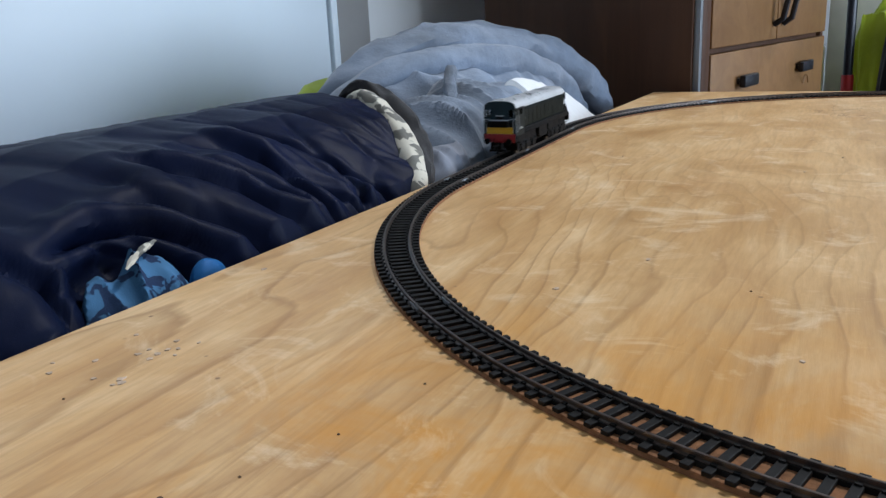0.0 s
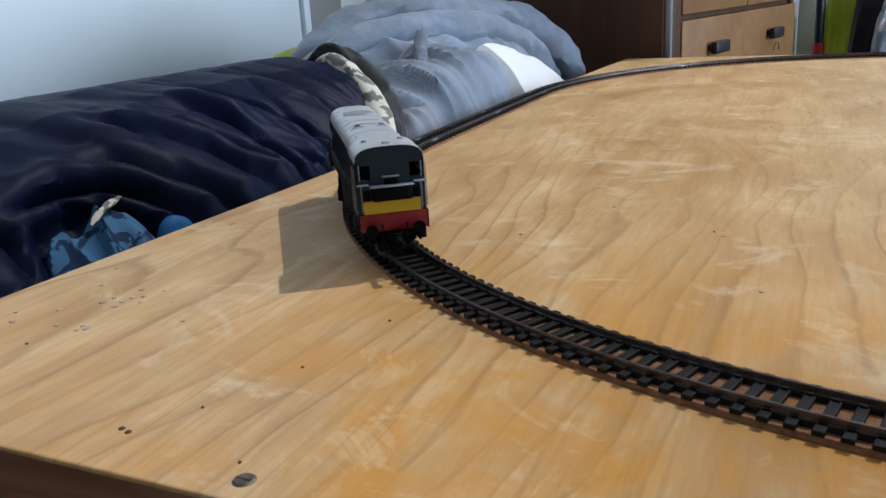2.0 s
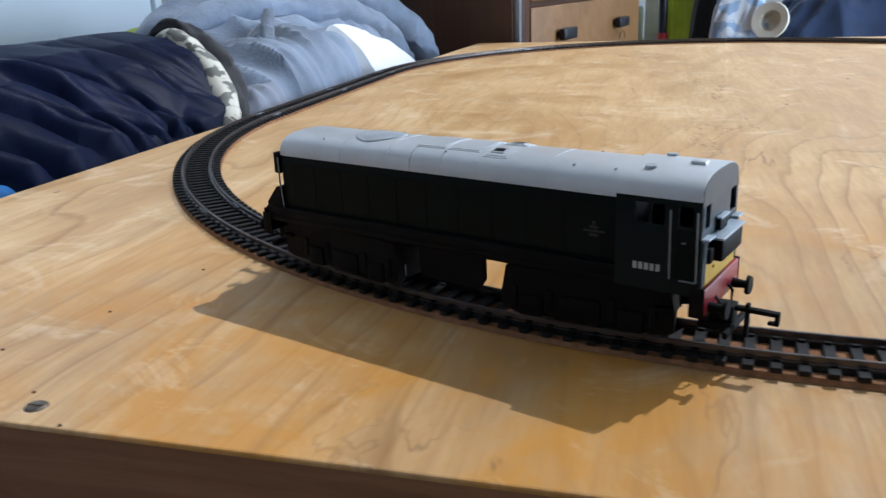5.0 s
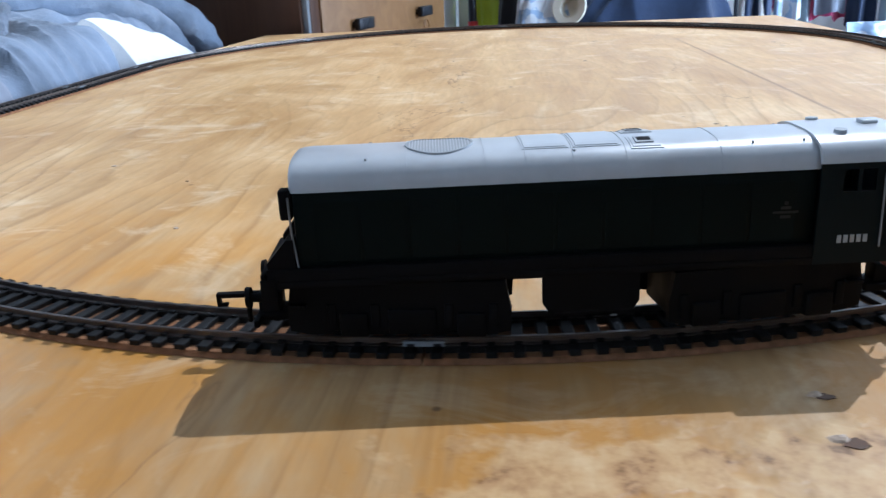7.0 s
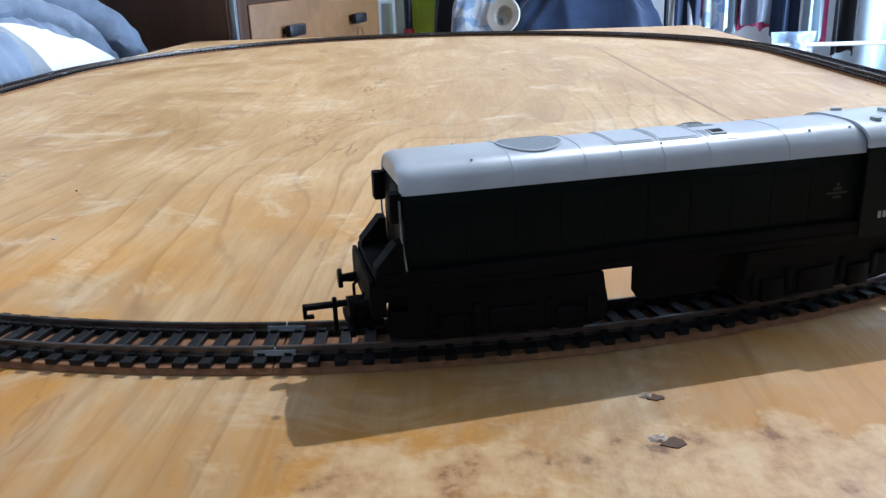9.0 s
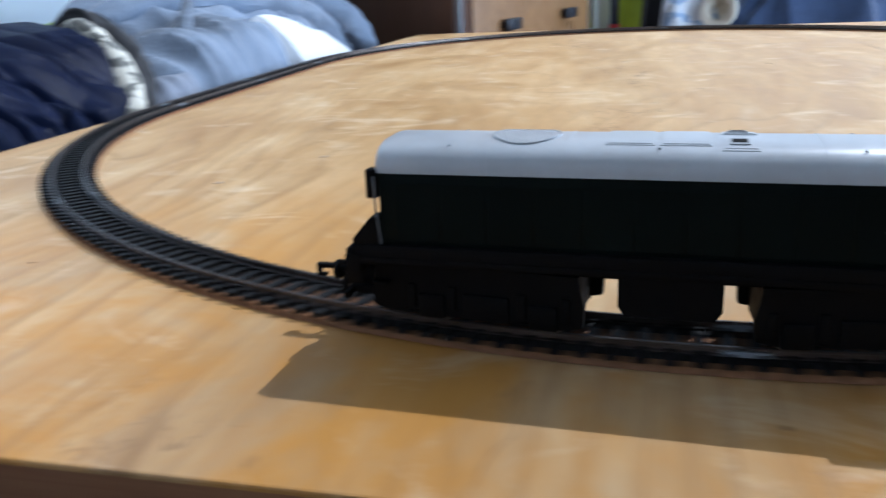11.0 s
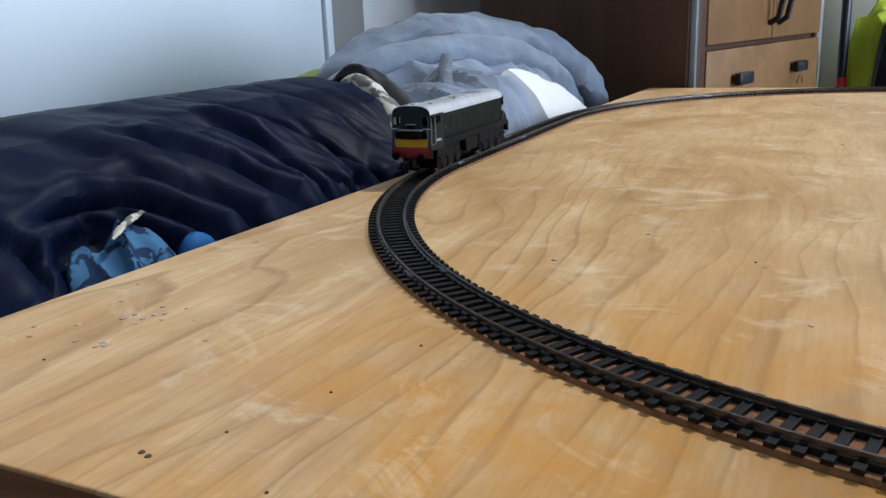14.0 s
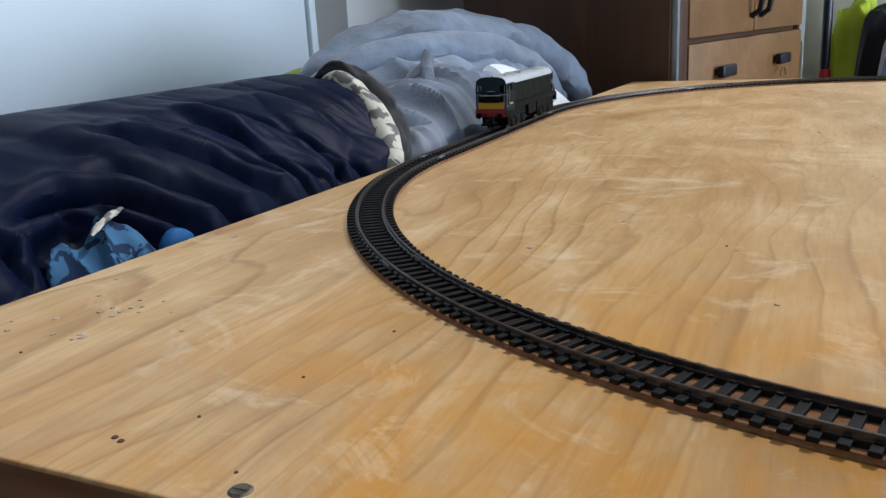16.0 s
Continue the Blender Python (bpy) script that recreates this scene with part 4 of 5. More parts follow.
# long drawn folds across the bag, each a line in plan from its back down to the board
BAG_FOLDS = (
    (0.0085, 0.0100, ((-0.600, -0.245), (-0.573, -0.228), (-0.552, -0.205), (-0.531, -0.185), (-0.505, -0.175), (-0.478, -0.152))),
    (0.0080, 0.0110, ((-0.560, -0.300), (-0.544, -0.262), (-0.528, -0.237), (-0.512, -0.224), (-0.486, -0.208))),
    (0.0075, 0.0100, ((-0.600, -0.150), (-0.574, -0.134), (-0.556, -0.122), (-0.530, -0.122), (-0.486, -0.122))),
    (0.0080, 0.0110, ((-0.535, -0.370), (-0.542, -0.312), (-0.534, -0.290), (-0.512, -0.262), (-0.490, -0.250))),
    (0.0055, 0.0080, ((-0.575, -0.185), (-0.550, -0.165), (-0.520, -0.150), (-0.484, -0.137))),
    (0.0050, 0.0090, ((-0.550, -0.060), (-0.530, -0.050), (-0.505, -0.058), (-0.480, -0.080))),
    (0.0060, 0.0120, ((-0.580, -0.420), (-0.550, -0.380), (-0.520, -0.365), (-0.490, -0.372))),
)


def drawn_folds(x, y):
    """Height of a pinched valley with a swelling beside it, along each fold line."""
    h = 0.0
    for amp, width, pts in BAG_FOLDS:
        best = None
        for k in range(len(pts) - 1):
            (ax, ay), (bx, by) = pts[k], pts[k + 1]
            ux, uy = bx - ax, by - ay
            n2 = ux * ux + uy * uy
            t = min(1.0, max(0.0, ((x - ax) * ux + (y - ay) * uy) / n2))
            px, py = x - ax - t * ux, y - ay - t * uy
            d = math.hypot(px, py)
            if best is None or d < best[0]:
                best = (d, math.copysign(d, ux * py - uy * px), (k + t) / (len(pts) - 1))
        if best[0] < 5 * width:
            q = best[1] / width
            fade = blend(best[2] / 0.25)
            h += amp * fade * (math.exp(-((q - 1.1) / 0.9) ** 2) + 0.6 * math.exp(-((q + 1.5) / 1.1) ** 2) - 1.1 * math.exp(-(q / 0.45) ** 2))
    return h


def bag_skin(u, v):
    """The sleeping bag: u from its near end to its mouth, v over its back from the board to the wall."""
    x = through_points([(0.0, -0.480), (0.10, -0.482), (0.18, -0.494), (0.28, -0.522), (0.40, -0.562), (0.50, -0.602), (0.60, -0.648), (0.70, -0.70), (0.80, -0.76), (0.92, -0.83), (1.0, -0.86)], v)
    z = through_points([(0.0, -0.085), (0.10, -0.020), (0.18, -0.002), (0.28, 0.016), (0.40, 0.046), (0.50, 0.066), (0.60, 0.075), (0.70, 0.071), (0.80, 0.050), (0.92, -0.02), (1.0, -0.085)], v)
    mouth = through_points([(0.0, 0.004), (0.10, 0.008), (0.28, 0.074), (0.40, 0.114), (0.50, 0.128), (0.70, 0.130), (1.0, 0.10)], v)
    y = -0.86 + (mouth + 0.86) * (1 - (1 - u) ** 1.35)
    # the near end sinks, the mouth closes with a rounded lip
    z = -0.085 + (z + 0.085) * (1 - 0.22 * blend((-0.22 - y) / 0.35)) * blend((y + 0.88) / 0.12 + 0.1)
    lip = blend((u - 0.965) / 0.035)
    z -= 0.016 * lip * lip
    inside = min(1.0, 6 * v, 6 * (1 - v))
    amp = 0.0085 * inside * (1 - 0.6 * lip)
    f = 1.15 * crease(y, x, 2.7, 13.0, -24, 0.10) + 0.5 * crease(y, x, 8.1, 22.0, -8, 0.13) + 0.25 * crease(y, x, 5.5, 36.0, -45, 0.16) + 0.5 * noise.noise((y * 4, x * 5, 1.0))
    f *= 1 - 0.72 * blend((v - 0.40) / 0.15)
    fold = inside * (1 - lip) * drawn_folds(x, y)
    z += amp * (f - 0.25) + fold
    x += 0.2 * fold * (1 - blend((v - 0.2) / 0.4))
    x += 0.45 * amp * (f - 0.25) * (1 - blend((v - 0.2) / 0.4))
    # the skirt is drawn up over the covers beneath
    up = blend(1 - abs(y + 0.318) / 0.085)
    x -= 0.046 * up * (1 - blend((z + 0.005) / 0.040))
    return (x, y, max(z, -0.085))


def throw_skin(u, v):
    """A white throw: u away along the board, v from the board side up and over to the jacket."""
    y = 0.440 + 0.37 * u + 0.075 * (1 - v) * (1 - u)
    top = 0.062 - 0.078 * u ** 1.6
    x = -0.482 - 0.085 * v
    z = -0.085 + (top + 0.085) * blend(0.35 + 0.75 * v) * (1 - 0.25 * blend((v - 0.75) / 0.25))
    z += 0.006 * noise.noise((u * 5, v * 4, 2.0)) + 0.004 * crease(u * 0.4, v * 0.2, 3.0, 14, 20)
    return (x, y, max(z, -0.085))


def roll(name, points, radii, material, parent=None, label="", category="", seed=1.0, rough=0.12, seg=22, flat=0.8):
    """A soft roll of cloth along a smooth line, thicker and thinner on the way."""
    pts = [Vector(p) for p in points]
    line, rad = [], []
    m = 12
    for i in range(len(pts) - 1):
        p0, p1, p2, p3 = pts[max(i - 1, 0)], pts[i], pts[i + 1], pts[min(i + 2, len(pts) - 1)]
        for k in range(m):
            t = k / m
            line.append(0.5 * ((2 * p1) + (p2 - p0) * t + (2 * p0 - 5 * p1 + 4 * p2 - p3) * t * t + (3 * p1 - p0 - 3 * p2 + p3) * t ** 3))
            rad.append(radii[i] * (1 - t) + radii[i + 1] * t)
    line.append(pts[-1])
    rad.append(radii[-1])
    rings = []
    for i, p in enumerate(line):
        d = (line[min(i + 1, len(line) - 1)] - line[max(i - 1, 0)]).normalized()
        side = d.cross(Vector((0, 0, 1))).normalized()
        up = side.cross(d)
        ring = []
        for k in range(seg):
            a = 2 * math.pi * k / seg
            r = rad[i] * (1 + rough * 2 * noise.noise((math.cos(a) * 1.3 + seed, math.sin(a) * 1.3, i * 0.16)) + rough * noise.noise((math.cos(a) * 3 + seed, math.sin(a) * 3, i * 0.4)))
            ring.append(p + side * math.cos(a) * r + up * math.sin(a) * r * flat)
        rings.append(ring)
    bm = sweep(None, rings)
    ob = finish(name, bm, material)
    for q in ob.data.polygons:
        q.use_smooth = True
    if parent:
        ob.parent = parent
    return tagged(ob, label, category)


def build_bed():
    b = empty("bed", "low single bed with a grey-blue sheet against the wall", "bed")
    part("mattress", box((-1.06, -1.30, -0.30), (-0.500, 0.86, -0.085), 0.03), M_SHEET, b, "mattress in a grey-blue sheet")
    part("bed_base", box((-1.05, -1.29, FLOOR_Z), (-0.505, 0.85, -0.302), 0.01), M_WARD, b, "brown bed base")
    bag = drape("sleeping_bag", "crumpled shiny navy nylon sleeping bag lying on the bed", "sleeping bag", bag_skin, 300, 170, -0.0865, M_NAVY)
    roll("lining_edge", [(-0.509, -0.296, 0.022), (-0.507, -0.306, 0.021), (-0.505, -0.318, 0.018), (-0.503, -0.328, 0.013)], [0.0008, 0.0024, 0.0022, 0.0008], M_CAMO, bag, "pale frayed lining edge", "", 2.0, 0.3, 12)
    jacket = heap("fleece_jacket", "grey fleece hooded jacket heaped on the bed", "jacket", (-0.690, 0.56), (0.150, 0.310), -4, -0.085, 0.084, M_GREYFLEECE, 5.1, 0.030, 7.0, 40, 2.8, 0.38, (0.0, 0.04), 110)
    roll("hood_fold", [(-0.79, 0.31, 0.010), (-0.745, 0.38, 0.066), (-0.70, 0.50, 0.098), (-0.65, 0.63, 0.096), (-0.582, 0.765, 0.062), (-0.535, 0.845, 0.004), (-0.520, 0.870, -0.05)], [0.026, 0.042, 0.050, 0.050, 0.046, 0.038, 0.030], M_GREYFLEECE, jacket, "rolled grey hood edge", seed=3.0)
    roll("sleeve", [(-0.735, 0.27, 0.035), (-0.690, 0.38, 0.072), (-0.640, 0.50, 0.082), (-0.595, 0.63, 0.066), (-0.565, 0.74, 0.026), (-0.550, 0.80, -0.03)], [0.020, 0.030, 0.034, 0.034, 0.032, 0.026], M_GREYFLEECE, jacket, "grey sleeve", seed=7.0)
    front = heap("jacket_front", "grey fleece front panel", "", (-0.580, 0.34), (0.090, 0.23), 6, -0.085, 0.054, M_GREYFLEECE, 9.7, 0.024, 10.0, 70, 2.8, 0.42, (0.0, 0.10), 72)
    front.parent = jacket
    roll("placket", [(-0.590, 0.350, 0.082), (-0.575, 0.310, 0.062), (-0.555, 0.270, 0.042), (-0.545, 0.225, 0.026)], [0.008, 0.009, 0.009, 0.008], M_GREYFLEECE, jacket, "zipped jacket front edge", seed=11.0)
    drape("white_fleece_throw", "white fluffy fleece tucked under the grey jacket", "throw", throw_skin, 50, 30, -0.0865, M_WHITECLOTH)
    roll("collar", [(-0.620, 0.132, 0.064), (-0.598, 0.134, 0.066), (-0.562, 0.120, 0.042), (-0.524, 0.084, 0.013), (-0.490, 0.030, -0.010), (-0.482, 0.006, -0.03)], [0.006, 0.012, 0.014, 0.014, 0.012, 0.008], M_CAMO, bag, "cream collar with grey pattern", "", 4.0, 0.08)
    roll("black_jacket", [(-0.635, 0.140, 0.066), (-0.610, 0.148, 0.076), (-0.570, 0.146, 0.054), (-0.530, 0.114, 0.018), (-0.500, 0.066, -0.01), (-0.486, 0.030, -0.03)], [0.005, 0.012, 0.014, 0.015, 0.013, 0.008], M_BLACKCLOTH, None, "black jacket folded between bag and fleece", "jacket", 6.0, 0.15)
    heap("grey_lining", "dark grey jacket lining lying beside the track", "lining", (-0.515, 0.145), (0.035, 0.085), 8, -0.085, 0.008, M_GREYTEE, 13.0, 0.014, 14, 60, 2.4, 0.5, (0, 0.1), 36)
    heap("blue_print_cover", "blue printed cotton cover showing below the sleeping bag", "cover", (-0.505, -0.318), (0.024, 0.050), -6, -0.085, 0.008, M_BLUEPRINT, 3.3, 0.016, 30, 60, 3.4, 0.4, (-0.2, 0.1), 60)
    heap("blue_bag", "bright blue fabric bag beside the board", "bag", (-0.494, -0.266), (0.012, 0.026), 0, -0.085, 0.003, M_BRIGHTBLUE, 4.3, 0.006, 22, 10, 2.3, 0.5, (0, -0.1), 40)
    heap("lime_bag", "lime green fabric bag behind the fleece jacket", "bag", (-0.865, 0.470), (0.055, 0.12), 0, -0.085, 0.056, M_HIVIS, 7.3, 0.014, 12, 10, 2.5, 0.5, (0, 0), 44)



def hanging(name, label, at, width, height, material, seed, parent=None, thick=0.006, wave=0.012, turn=0.0, hem=0.02):
    """A garment hung over a rail: a thick, wavy sheet with an uneven hem."""
    nx, nz = 26, 20
    rings = []
    for side in (1, -1):
        face = []
        for i in range(nx + 1):
            col = []
            for j in range(nz + 1):
                a, b = i / nx - 0.5, j / nz
                w = wave * (0.3 + b) * math.sin(a * 9 + seed) + wave * 0.8 * b * noise.noise((a * 6 + seed, b * 1.5, seed))
                z = -b * height - hem * b * noise.noise((a * 4 + seed, 0.3, seed * 2))
                taper = 1 + 0.12 * (b - 0.5) * math.sin(seed)
                col.append(Vector((a * width * taper, w + side * thick * (0.5 + 0.25 * noise.noise((a * 8, b * 8, seed))), z)))
            face.append(col)
        rings.append(face)
    bm = bmesh.new()
    f, k = [[[bm.verts.new(p) for p in col] for col in face] for face in rings]
    for i in range(nx):
        for j in range(nz):
            bm.faces.new((f[i][j], f[i + 1][j], f[i + 1][j + 1], f[i][j + 1]))
            bm.faces.new((k[i][j], k[i][j + 1], k[i + 1][j + 1], k[i + 1][j]))
    for i in range(nx):
        bm.faces.new((f[i][0], k[i][0], k[i + 1][0], f[i + 1][0]))
        bm.faces.new((f[i][nz], f[i + 1][nz], k[i + 1][nz], k[i][nz]))
    for j in range(nz):
        bm.faces.new((f[0][j], f[0][j + 1], k[0][j + 1], k[0][j]))
        bm.faces.new((f[nx][j], k[nx][j], k[nx][j + 1], f[nx][j + 1]))
    ob = finish(name, bm, material)
    ob.matrix_basis = pose(*at, 0, 0, turn)
    if parent:
        ob.parent = parent
    return tagged(ob, label, "" if parent else "garment")


def settle(names, place):
    """Moves every point of the named things by place(x, y, z)."""
    for ob in list(scene.objects):
        if ob.parent is None and ob.name.split(".")[0] in names:
            base = ob.matrix_basis.copy()
            for o in (ob, *ob.children_recursive):
                if o.data:
                    o.data.transform(base if o.parent is None else base @ o.matrix_basis)
                    for v in o.data.vertices:
                        v.co = place(*v.co)
                    o.data.update()
                o.matrix_basis = Matrix()


def beyond(x, y, z):
    """The things past the board stand well back from it."""
    a = radians(-0.95)
    dx, dy = x - 0.062, y + 0.668
    x, y, z = 0.0558 + 1.36 * (dx * math.cos(a) - dy * math.sin(a)), -0.670 + 1.36 * (dx * math.sin(a) + dy * math.cos(a)), 0.1105 + 1.36 * (z - 0.110)
    return (x, y, max(z, FLOOR_Z))


def beside(x, y, z):
    """The clothes on the bed lie close along the board."""
    a = radians(0.85)
    k = 1 - 0.065 * blend((y + 0.15) / 0.30)
    dx, dy = x + 0.138, y + 0.669
    x, y = -0.1298 + k * (dx * math.cos(a) - dy * math.sin(a)), -0.668 + k * (dx * math.sin(a) + dy * math.cos(a))
    z = 0.128 + k * (z - 0.128) if z > -0.06 else z
    edge = -0.482 + (y + 0.52) * 0.0383 - 0.0015
    return (min(x, edge) if z < 0.002 else x, y, z)


def build_clutter():
    # clothes airer by the window
    y, x0, x1 = 1.36, 0.54, 1.34
    a = empty("clothes_airer", "white tubular clothes airer hung with washing", "clothes airer")
    for x in (x0, x1):
        part("leg", rod((x, y - 0.14, FLOOR_Z), (x, y + 0.03, 0.36), 0.007), M_PLASTIC, a)
        part("leg", rod((x, y + 0.20, FLOOR_Z), (x, y + 0.03, 0.36), 0.007), M_PLASTIC, a)
    for z, dy in ((0.36, 0.03), (0.30, 0.0), (0.24, -0.03), (-0.085, -0.06)):
        part("rail", rod((x0, y + dy, z), (x1, y + dy, z), 0.005), M_PLASTIC, a)
    for name, label, x, w, z, h, material, seed, dy in (
        ("pink_shirt", "pink cotton shirt hung on the airer", 0.585, 0.030, 0.30, 0.325, M_PINK, 1.0, 0.0),
        ("pale_shirt", "pale blue patterned shirt hung on the airer", 0.603, 0.055, 0.24, 0.285, M_PALEBLUE, 2.0, -0.03),
        ("white_towel", "white towel hung on the airer", 0.645, 0.040, 0.30, 0.36, M_CURTAIN, 3.0, 0.0),
        ("grey_tee", "grey tee shirt hung on the airer", 0.695, 0.075, 0.24, 0.275, M_GREYTEE, 4.0, -0.03),
        ("pink_tee", "pink tee shirt hung behind a grey one on the airer", 0.705, 0.085, 0.30, 0.35, M_PINK, 5.0, 0.0),
        ("dark_shirt", "dark navy shirt hung on the airer", 0.762, 0.055, 0.24, 0.305, M_DENIM, 6.0, -0.03),
        ("white_vest", "white vest hung on the airer", 0.824, 0.036, 0.24, 0.32, M_CURTAIN, 7.0, -0.03),
        ("magenta_shirt", "magenta shirt hung on the airer", 0.848, 0.040, 0.30, 0.385, M_PINK, 8.0, 0.0),
        ("black_trousers", "black trousers hung on the airer", 0.900, 0.060, 0.24, 0.35, M_BLACKCLOTH, 9.0, -0.03),
        ("blue_print_shirt", "pale blue printed shirt lying over the lower rail", 0.775, 0.100, -0.055, 0.05, M_PALEBLUE, 10.0, -0.06),
    ):
        hanging(name, label, (x, y + dy, z), w, h, material, seed)
    # long white curtain by the window
    for k in range(3):
        hanging("white_sheet", "white bed sheet hung to dry by the window", (1.03 + 0.16 * k, 1.47, 0.40), 0.17, 0.80, M_CURTAIN, 12.0 + k, None, 0.008, 0.03)
    # things stacked behind the board's far end
    heap("dark_blue_coat", "dark blue padded coat heaped behind the board", "coat", (0.292, 1.30), (0.178, 0.16), 0, FLOOR_Z, 0.060, M_DENIM, 14.0, 0.055, 12, 80, 4.5, 0.16)
    hanging("blue_trousers", "dark blue trousers hanging behind the board", (0.533, 1.30, 0.30), 0.060, 0.42, M_DENIM, 15.0)
    heap("patterned_bag", "blue and white patterned cloth bag", "bag", (0.060, 1.24), (0.052, 0.08), 0, FLOOR_Z, 0.075, M_PALEBLUE, 16.0, 0.04, 26, 80, 6.0, 0.12)
    heap("black_bag", "black fabric bag behind the board", "bag", (0.002, 1.31), (0.040, 0.07), 0, FLOOR_Z, 0.090, M_BLACKCLOTH, 17.0, 0.03, 24, 80, 6.0, 0.14)
    heap("lime_jacket", "lime high-visibility jacket draped behind the board", "jacket", (-0.050, 1.35), (0.044, 0.06), 0, FLOOR_Z, 0.130, M_HIVIS, 18.0, 0.06, 24, 70, 5.0, 0.22, (0.10, 0))
    t = empty("straw_hat", "cream hat with a tan inside lying on its side", "hat", m=pose(0.112, 1.14, 0.010, -104, 0, -24))
    prof = [(0.036, 0.000), (0.038, 0.003), (0.024, 0.005), (0.021, 0.030), (0.0, 0.038), (0.0, 0.035), (0.018, 0.028), (0.021, 0.003)]
    rings = [[(r * math.cos(2 * math.pi * k / 28), r * math.sin(2 * math.pi * k / 28), z) for r, z in prof] for k in range(29)]
    part("hat_shell", sweep(None, rings, caps=False), M_CREAM, t, "cream hat felt")
    p = empty("floor_mop", "mop with black pole and red socket", "mop")
    part("handle", rod((-0.098, 1.27, -0.035), (-0.108, 1.29, 0.95), 0.0095), M_POLE, p, "black pole")
    part("socket", rod((-0.092, 1.262, FLOOR_Z + 0.05), (-0.098, 1.27, -0.020), 0.014, 0.012), M_REDPLASTIC, p, "red plastic socket")
    part("head", box((-0.20, 1.21, FLOOR_Z), (0.01, 1.31, FLOOR_Z + 0.05), 0.015), M_GREYTEE, p, "grey mop head")
    part("card_sheet", box((-0.150, 1.50, FLOOR_Z), (0.03, 1.52, 0.90), 0.002), M_CREAM, empty("cream_panel", "cream card panel leaning by the wardrobe", "panel"))
    part("bag_body", box((-0.175, 1.38, FLOOR_Z), (-0.150, 1.44, 0.035), 0.008), M_PLASTIC, empty("paper_bag", "white paper bag beside the wardrobe", "bag"))
    c = empty("curtain_pole", "thin dark pole standing behind the board", "pole")
    part("shaft", rod((0.486, 1.30, FLOOR_Z + 0.42), (0.486, 1.31, 0.9), 0.005), M_POLE, c)
    part("tip", rod((0.486, 1.30, FLOOR_Z), (0.486, 1.30, FLOOR_Z + 0.42), 0.006), M_PLASTIC, c)


def build_marks():
    """Screws, nail holes and paint flakes on the board."""
    for x, y, r in ((-0.2592, -0.5106, 0.0038),):
        bm = bmesh.new()
        bmesh.ops.create_cone(bm, cap_ends=True, segments=20, radius1=r, radius2=r * 0.75, depth=0.0008, matrix=Matrix.Translation((x, y, 0.0003)))
        add_box(bm, (x - r * 0.7, y - 0.0004, 0.0006), (x + r * 0.7, y + 0.0004, 0.0009))
        tagged(finish("screw", bm, M_SCREW), "rusty countersunk screw head in the board", "screw", "screws in the board")
    rng = random.Random(4)
    for x, y, r in ((0.1072, -0.4922, 0.0034), (0.1074, -0.4702, 0.0024)):
        # a torn knot: a dark pit with a raised pale splinter beside it
        knot = empty("torn_knot", "torn knot hole with a pale splinter in the plywood", "knot", "torn knots in the board")
        ring = [(x + r * rng.uniform(0.7, 1.2) * math.cos(a), y + 0.7 * r * rng.uniform(0.7, 1.2) * math.sin(a)) for a in [k * math.pi / 7 for k in range(14)]]
        part("pit", sweep(None, [[(px, py, z) for px, py in ring] for z in (0.0, 0.0003)]), M_HOLE, knot, "dark pit", smooth=False)
        base = [(x - r * 0.9 + r * rng.uniform(0.5, 1.0) * math.cos(a), y + r * 0.5 + 0.8 * r * rng.uniform(0.5, 1.0) * math.sin(a)) for a in [k * math.pi / 6 for k in range(12)]]
        cx, cy = x - r * 0.7, y + r * 0.5
        rings = [[(px, py, 0.0) for px, py in base], [(cx + 0.75 * (px - cx), cy + 0.7 * (py - cy), 0.0004 + 0.0004 * rng.random()) for px, py in base], [(cx + 0.3 * (px - cx), cy + 0.25 * (py - cy), 0.0008 + 0.0005 * rng.random()) for px, py in base]]
        part("splinter", sweep(None, rings), M_FLAKE, knot, "pale raised splinter", smooth=False)
    flakes = [(-0.4463, -0.2729), (-0.4051, -0.3945), (-0.4090, -0.3970), (-0.2238, -0.1848), (-0.433, -0.42), (-0.326, 0.173), (-0.1309, -0.3153), (-0.260, -0.254)]
    flakes += [(-0.424 + rng.uniform(-0.03, 0.025), -0.408 + rng.uniform(-0.03, 0.025)) for _ in range(14)] + [(-0.15, 0.12), (-0.12, 0.20), (0.02, 0.10), (-0.05, 0.32), (0.10, 0.28), (-0.02, 0.02), (0.16, -0.10)]
    for x, y in flakes:
        r = rng.uniform(0.0008, 0.0019)
        ring = [(x + r * rng.uniform(0.5, 1.3) * math.cos(a), y + r * rng.uniform(0.5, 1.5) * math.sin(a)) for a in [k * math.pi / 5 for k in range(10)]]
        bm = sweep(None, [[(px, py, z) for px, py in ring] for z in (0.0, 0.0005)])
        tagged(finish("paint_flake", bm, M_FLAKE, False), "pale paint flake stuck on the plywood", "paint flake", "paint flakes on the board")
    for x, y in ((-0.1603, -0.2272), (-0.413, -0.455), (-0.2741, -0.3894), (-0.3178, -0.4984), (-0.3140, -0.4996), (-0.285, -0.440), (-0.301, -0.478), (-0.244, -0.519), (-0.2665, -0.5030)):
        bm = bmesh.new()
        bmesh.ops.create_cone(bm, cap_ends=True, segments=12, radius1=0.0013 if -0.319 < x < -0.313 else 0.0007, radius2=0.0009 if -0.319 < x < -0.313 else 0.0005, depth=0.0005, matrix=Matrix.Translation((x, y, 0.0002)))
        tagged(finish("nail_head", bm, M_HOLE, False), "small dark nail head in the plywood", "nail", "nails in the board")


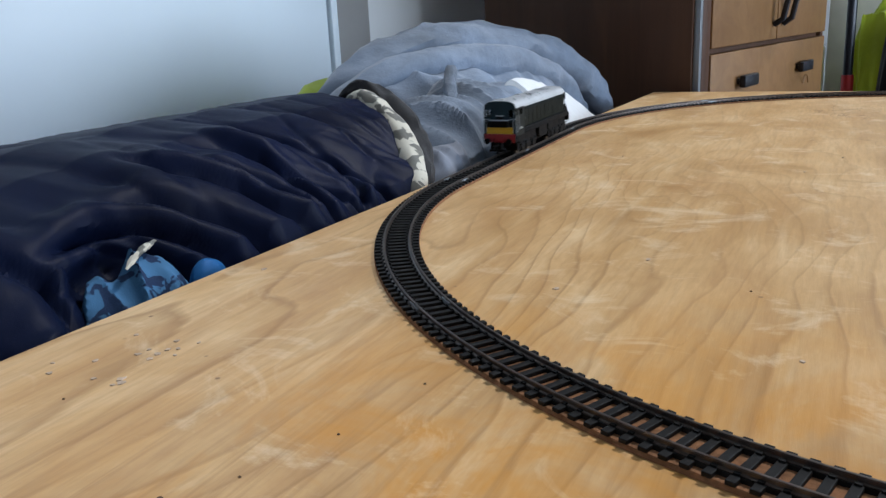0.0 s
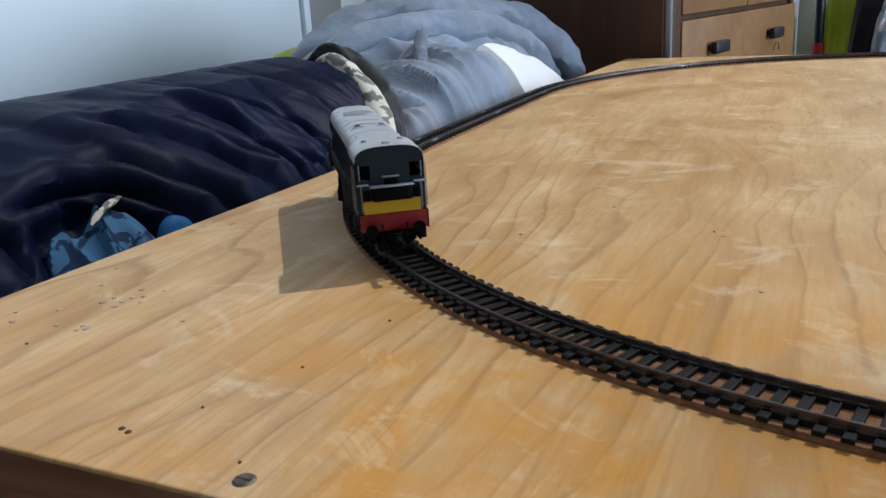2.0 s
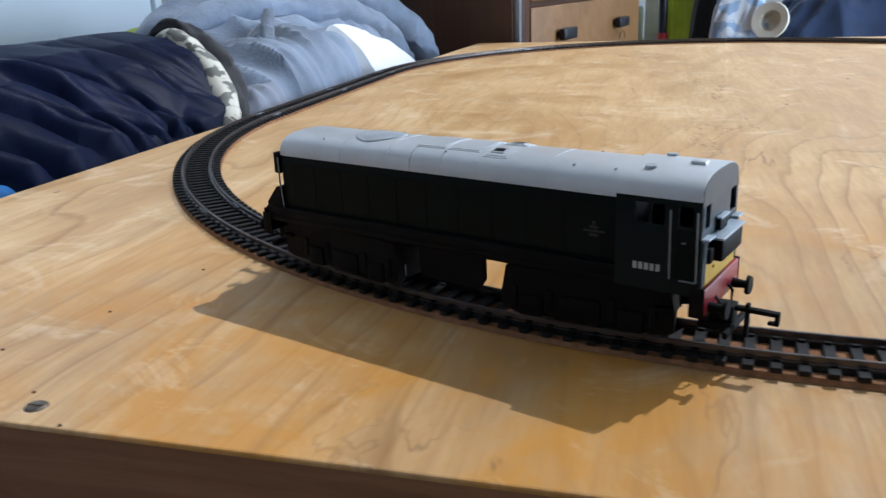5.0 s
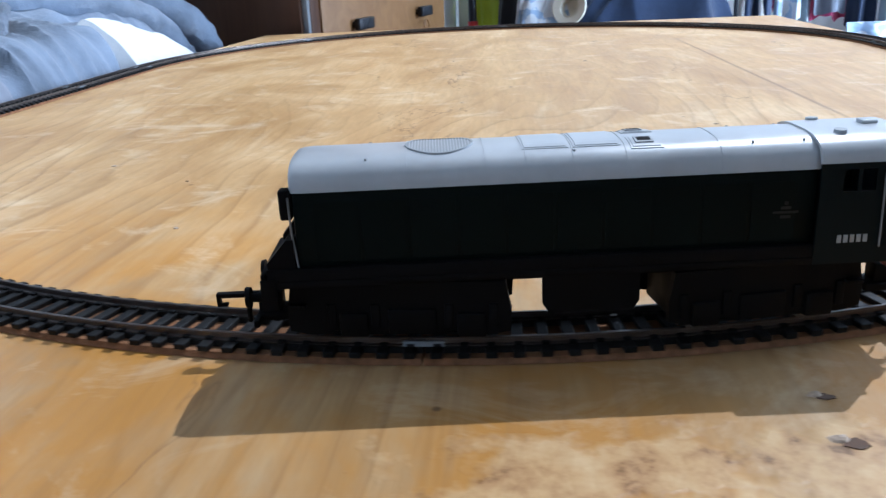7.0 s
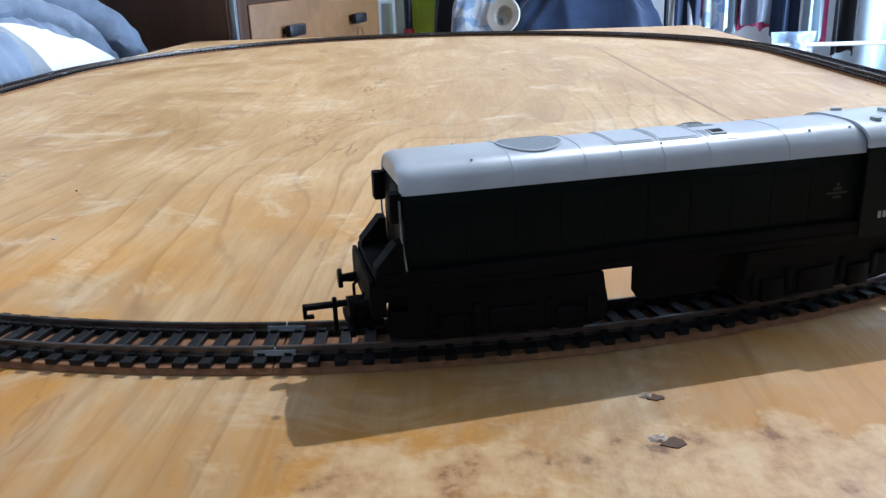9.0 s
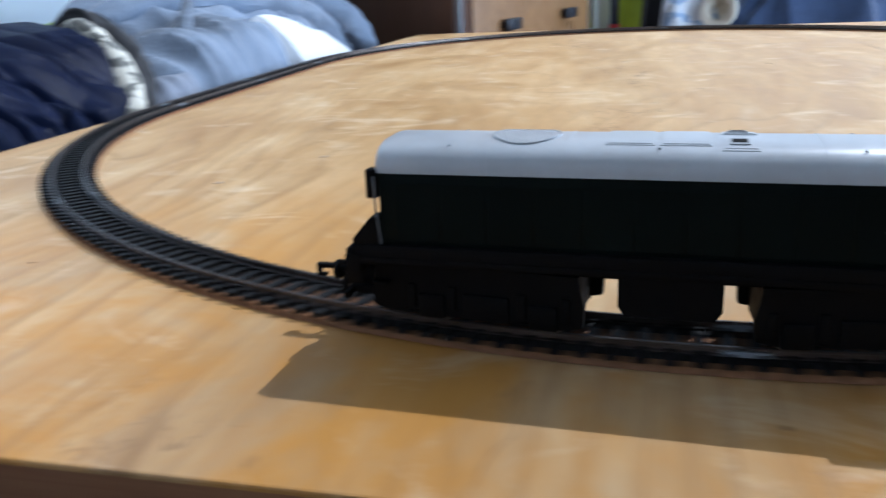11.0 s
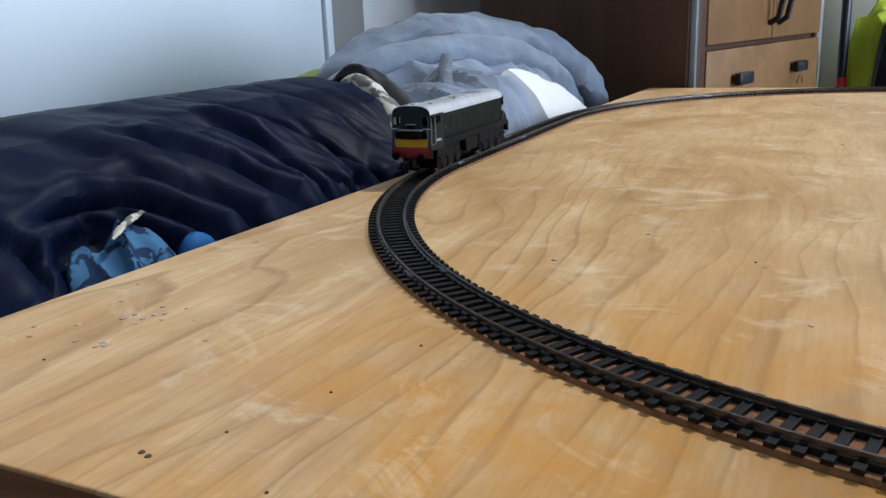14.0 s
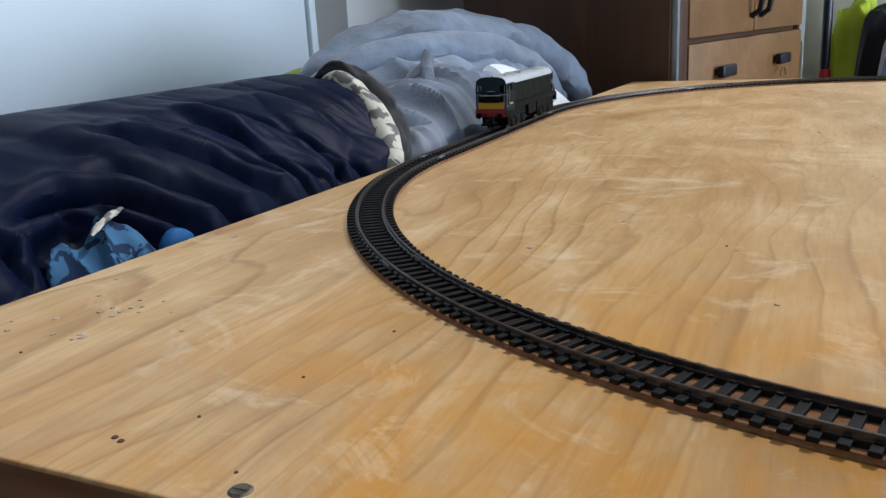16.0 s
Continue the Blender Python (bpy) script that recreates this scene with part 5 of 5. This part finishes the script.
build_room()
build_wardrobe()
build_board()
build_bed()
build_clutter()
settle(("sleeping_bag", "fleece_jacket", "white_fleece_throw", "black_jacket", "grey_lining", "blue_print_cover", "blue_bag", "lime_bag"), beside)
settle(("clothes_airer", "pink_shirt", "pale_shirt", "white_towel", "grey_tee", "pink_tee", "dark_shirt", "white_vest", "magenta_shirt", "black_trousers", "blue_print_shirt", "white_sheet",
        "dark_blue_coat", "blue_trousers", "patterned_bag", "black_bag", "lime_jacket", "straw_hat", "floor_mop", "cream_panel", "paper_bag", "curtain_pole"), beyond)
build_marks()
LOCO, LOCO_BOGIES = build_loco()
build_track()

# ---- movement of the locomotive: seconds and metres along the track ----
RUN = [
    (0, -0.2040),
    (0.5, -0.0288),
    (1, 0.1119),
    (1.5, 0.2115),
    (2, 0.2729),
    (2.5, 0.3202),
    (3, 0.3624),
    (4.3, 0.4733),
    (5.5, 0.5856),
    (6, 0.6391),
    (6.5, 0.6935),
    (7, 0.7340),
    (7.5, 0.7615),
    (8, 0.7891),
    (9, 0.8047),
    (9.7, 0.7847),
    (10.5, 0.7480),
    (11, 0.6662),
    (11.5, 0.5653),
    (12, 0.4440),
    (12.5, 0.3259),
    (13, 0.2140),
    (13.5, 0.0992),
    (14, -0.0133),
    (14.5, -0.0900),
    (15, -0.1773),
    (15.5, -0.2320),
    (16, -0.2449),
]
PIVOT = 0.0435


def loco_pose(s):
    a, b = along(s + PIVOT, 0, RAIL_TOP), along(s - PIVOT, 0, RAIL_TOP)
    d, m = a - b, (a + b) / 2
    return pose(*m, 0, 0, math.degrees(math.atan2(d.y, d.x)))


def run_at(t):
    """Smooth distance at a time, from the table."""
    k = max(i for i in range(len(RUN) - 1) if RUN[i][0] <= t + 1e-9)
    (t1, s1), (t2, s2) = RUN[k], RUN[k + 1]
    t0, s0 = RUN[k - 1] if k else (2 * t1 - t2, 2 * s1 - s2)
    t3, s3 = RUN[k + 2] if k + 2 < len(RUN) else (2 * t2 - t1, 2 * s2 - s1)
    m1, m2 = (s2 - s0) / (t2 - t0), (s3 - s1) / (t3 - t1)
    h, u = t2 - t1, (t - t1) / (t2 - t1)
    return s1 * (1 + 2 * u) * (1 - u) ** 2 + m1 * h * u * (1 - u) ** 2 + s2 * u * u * (3 - 2 * u) + m2 * h * u * u * (u - 1)


def motions():
    walk(LOCO, [(k * 0.2, loco_pose(run_at(k * 0.2))) for k in range(81)])
    # the bogies swing with the curve under them
    for bogie, (c, _, _) in zip(LOCO_BOGIES, BOGIES):
        rows = []
        for k in range(81):
            s = run_at(k * 0.2)
            a, b = along(s + PIVOT, 0, 0), along(s - PIVOT, 0, 0)
            swing = oval(s + c)[2] - math.atan2(a.y - b.y, a.x - b.x)
            swing = (swing + math.pi) % (2 * math.pi) - math.pi
            rows.append((k * 0.2, pose(c, 0, 0, 0, 0, math.degrees(swing))))
        walk(bogie, rows)


motions()
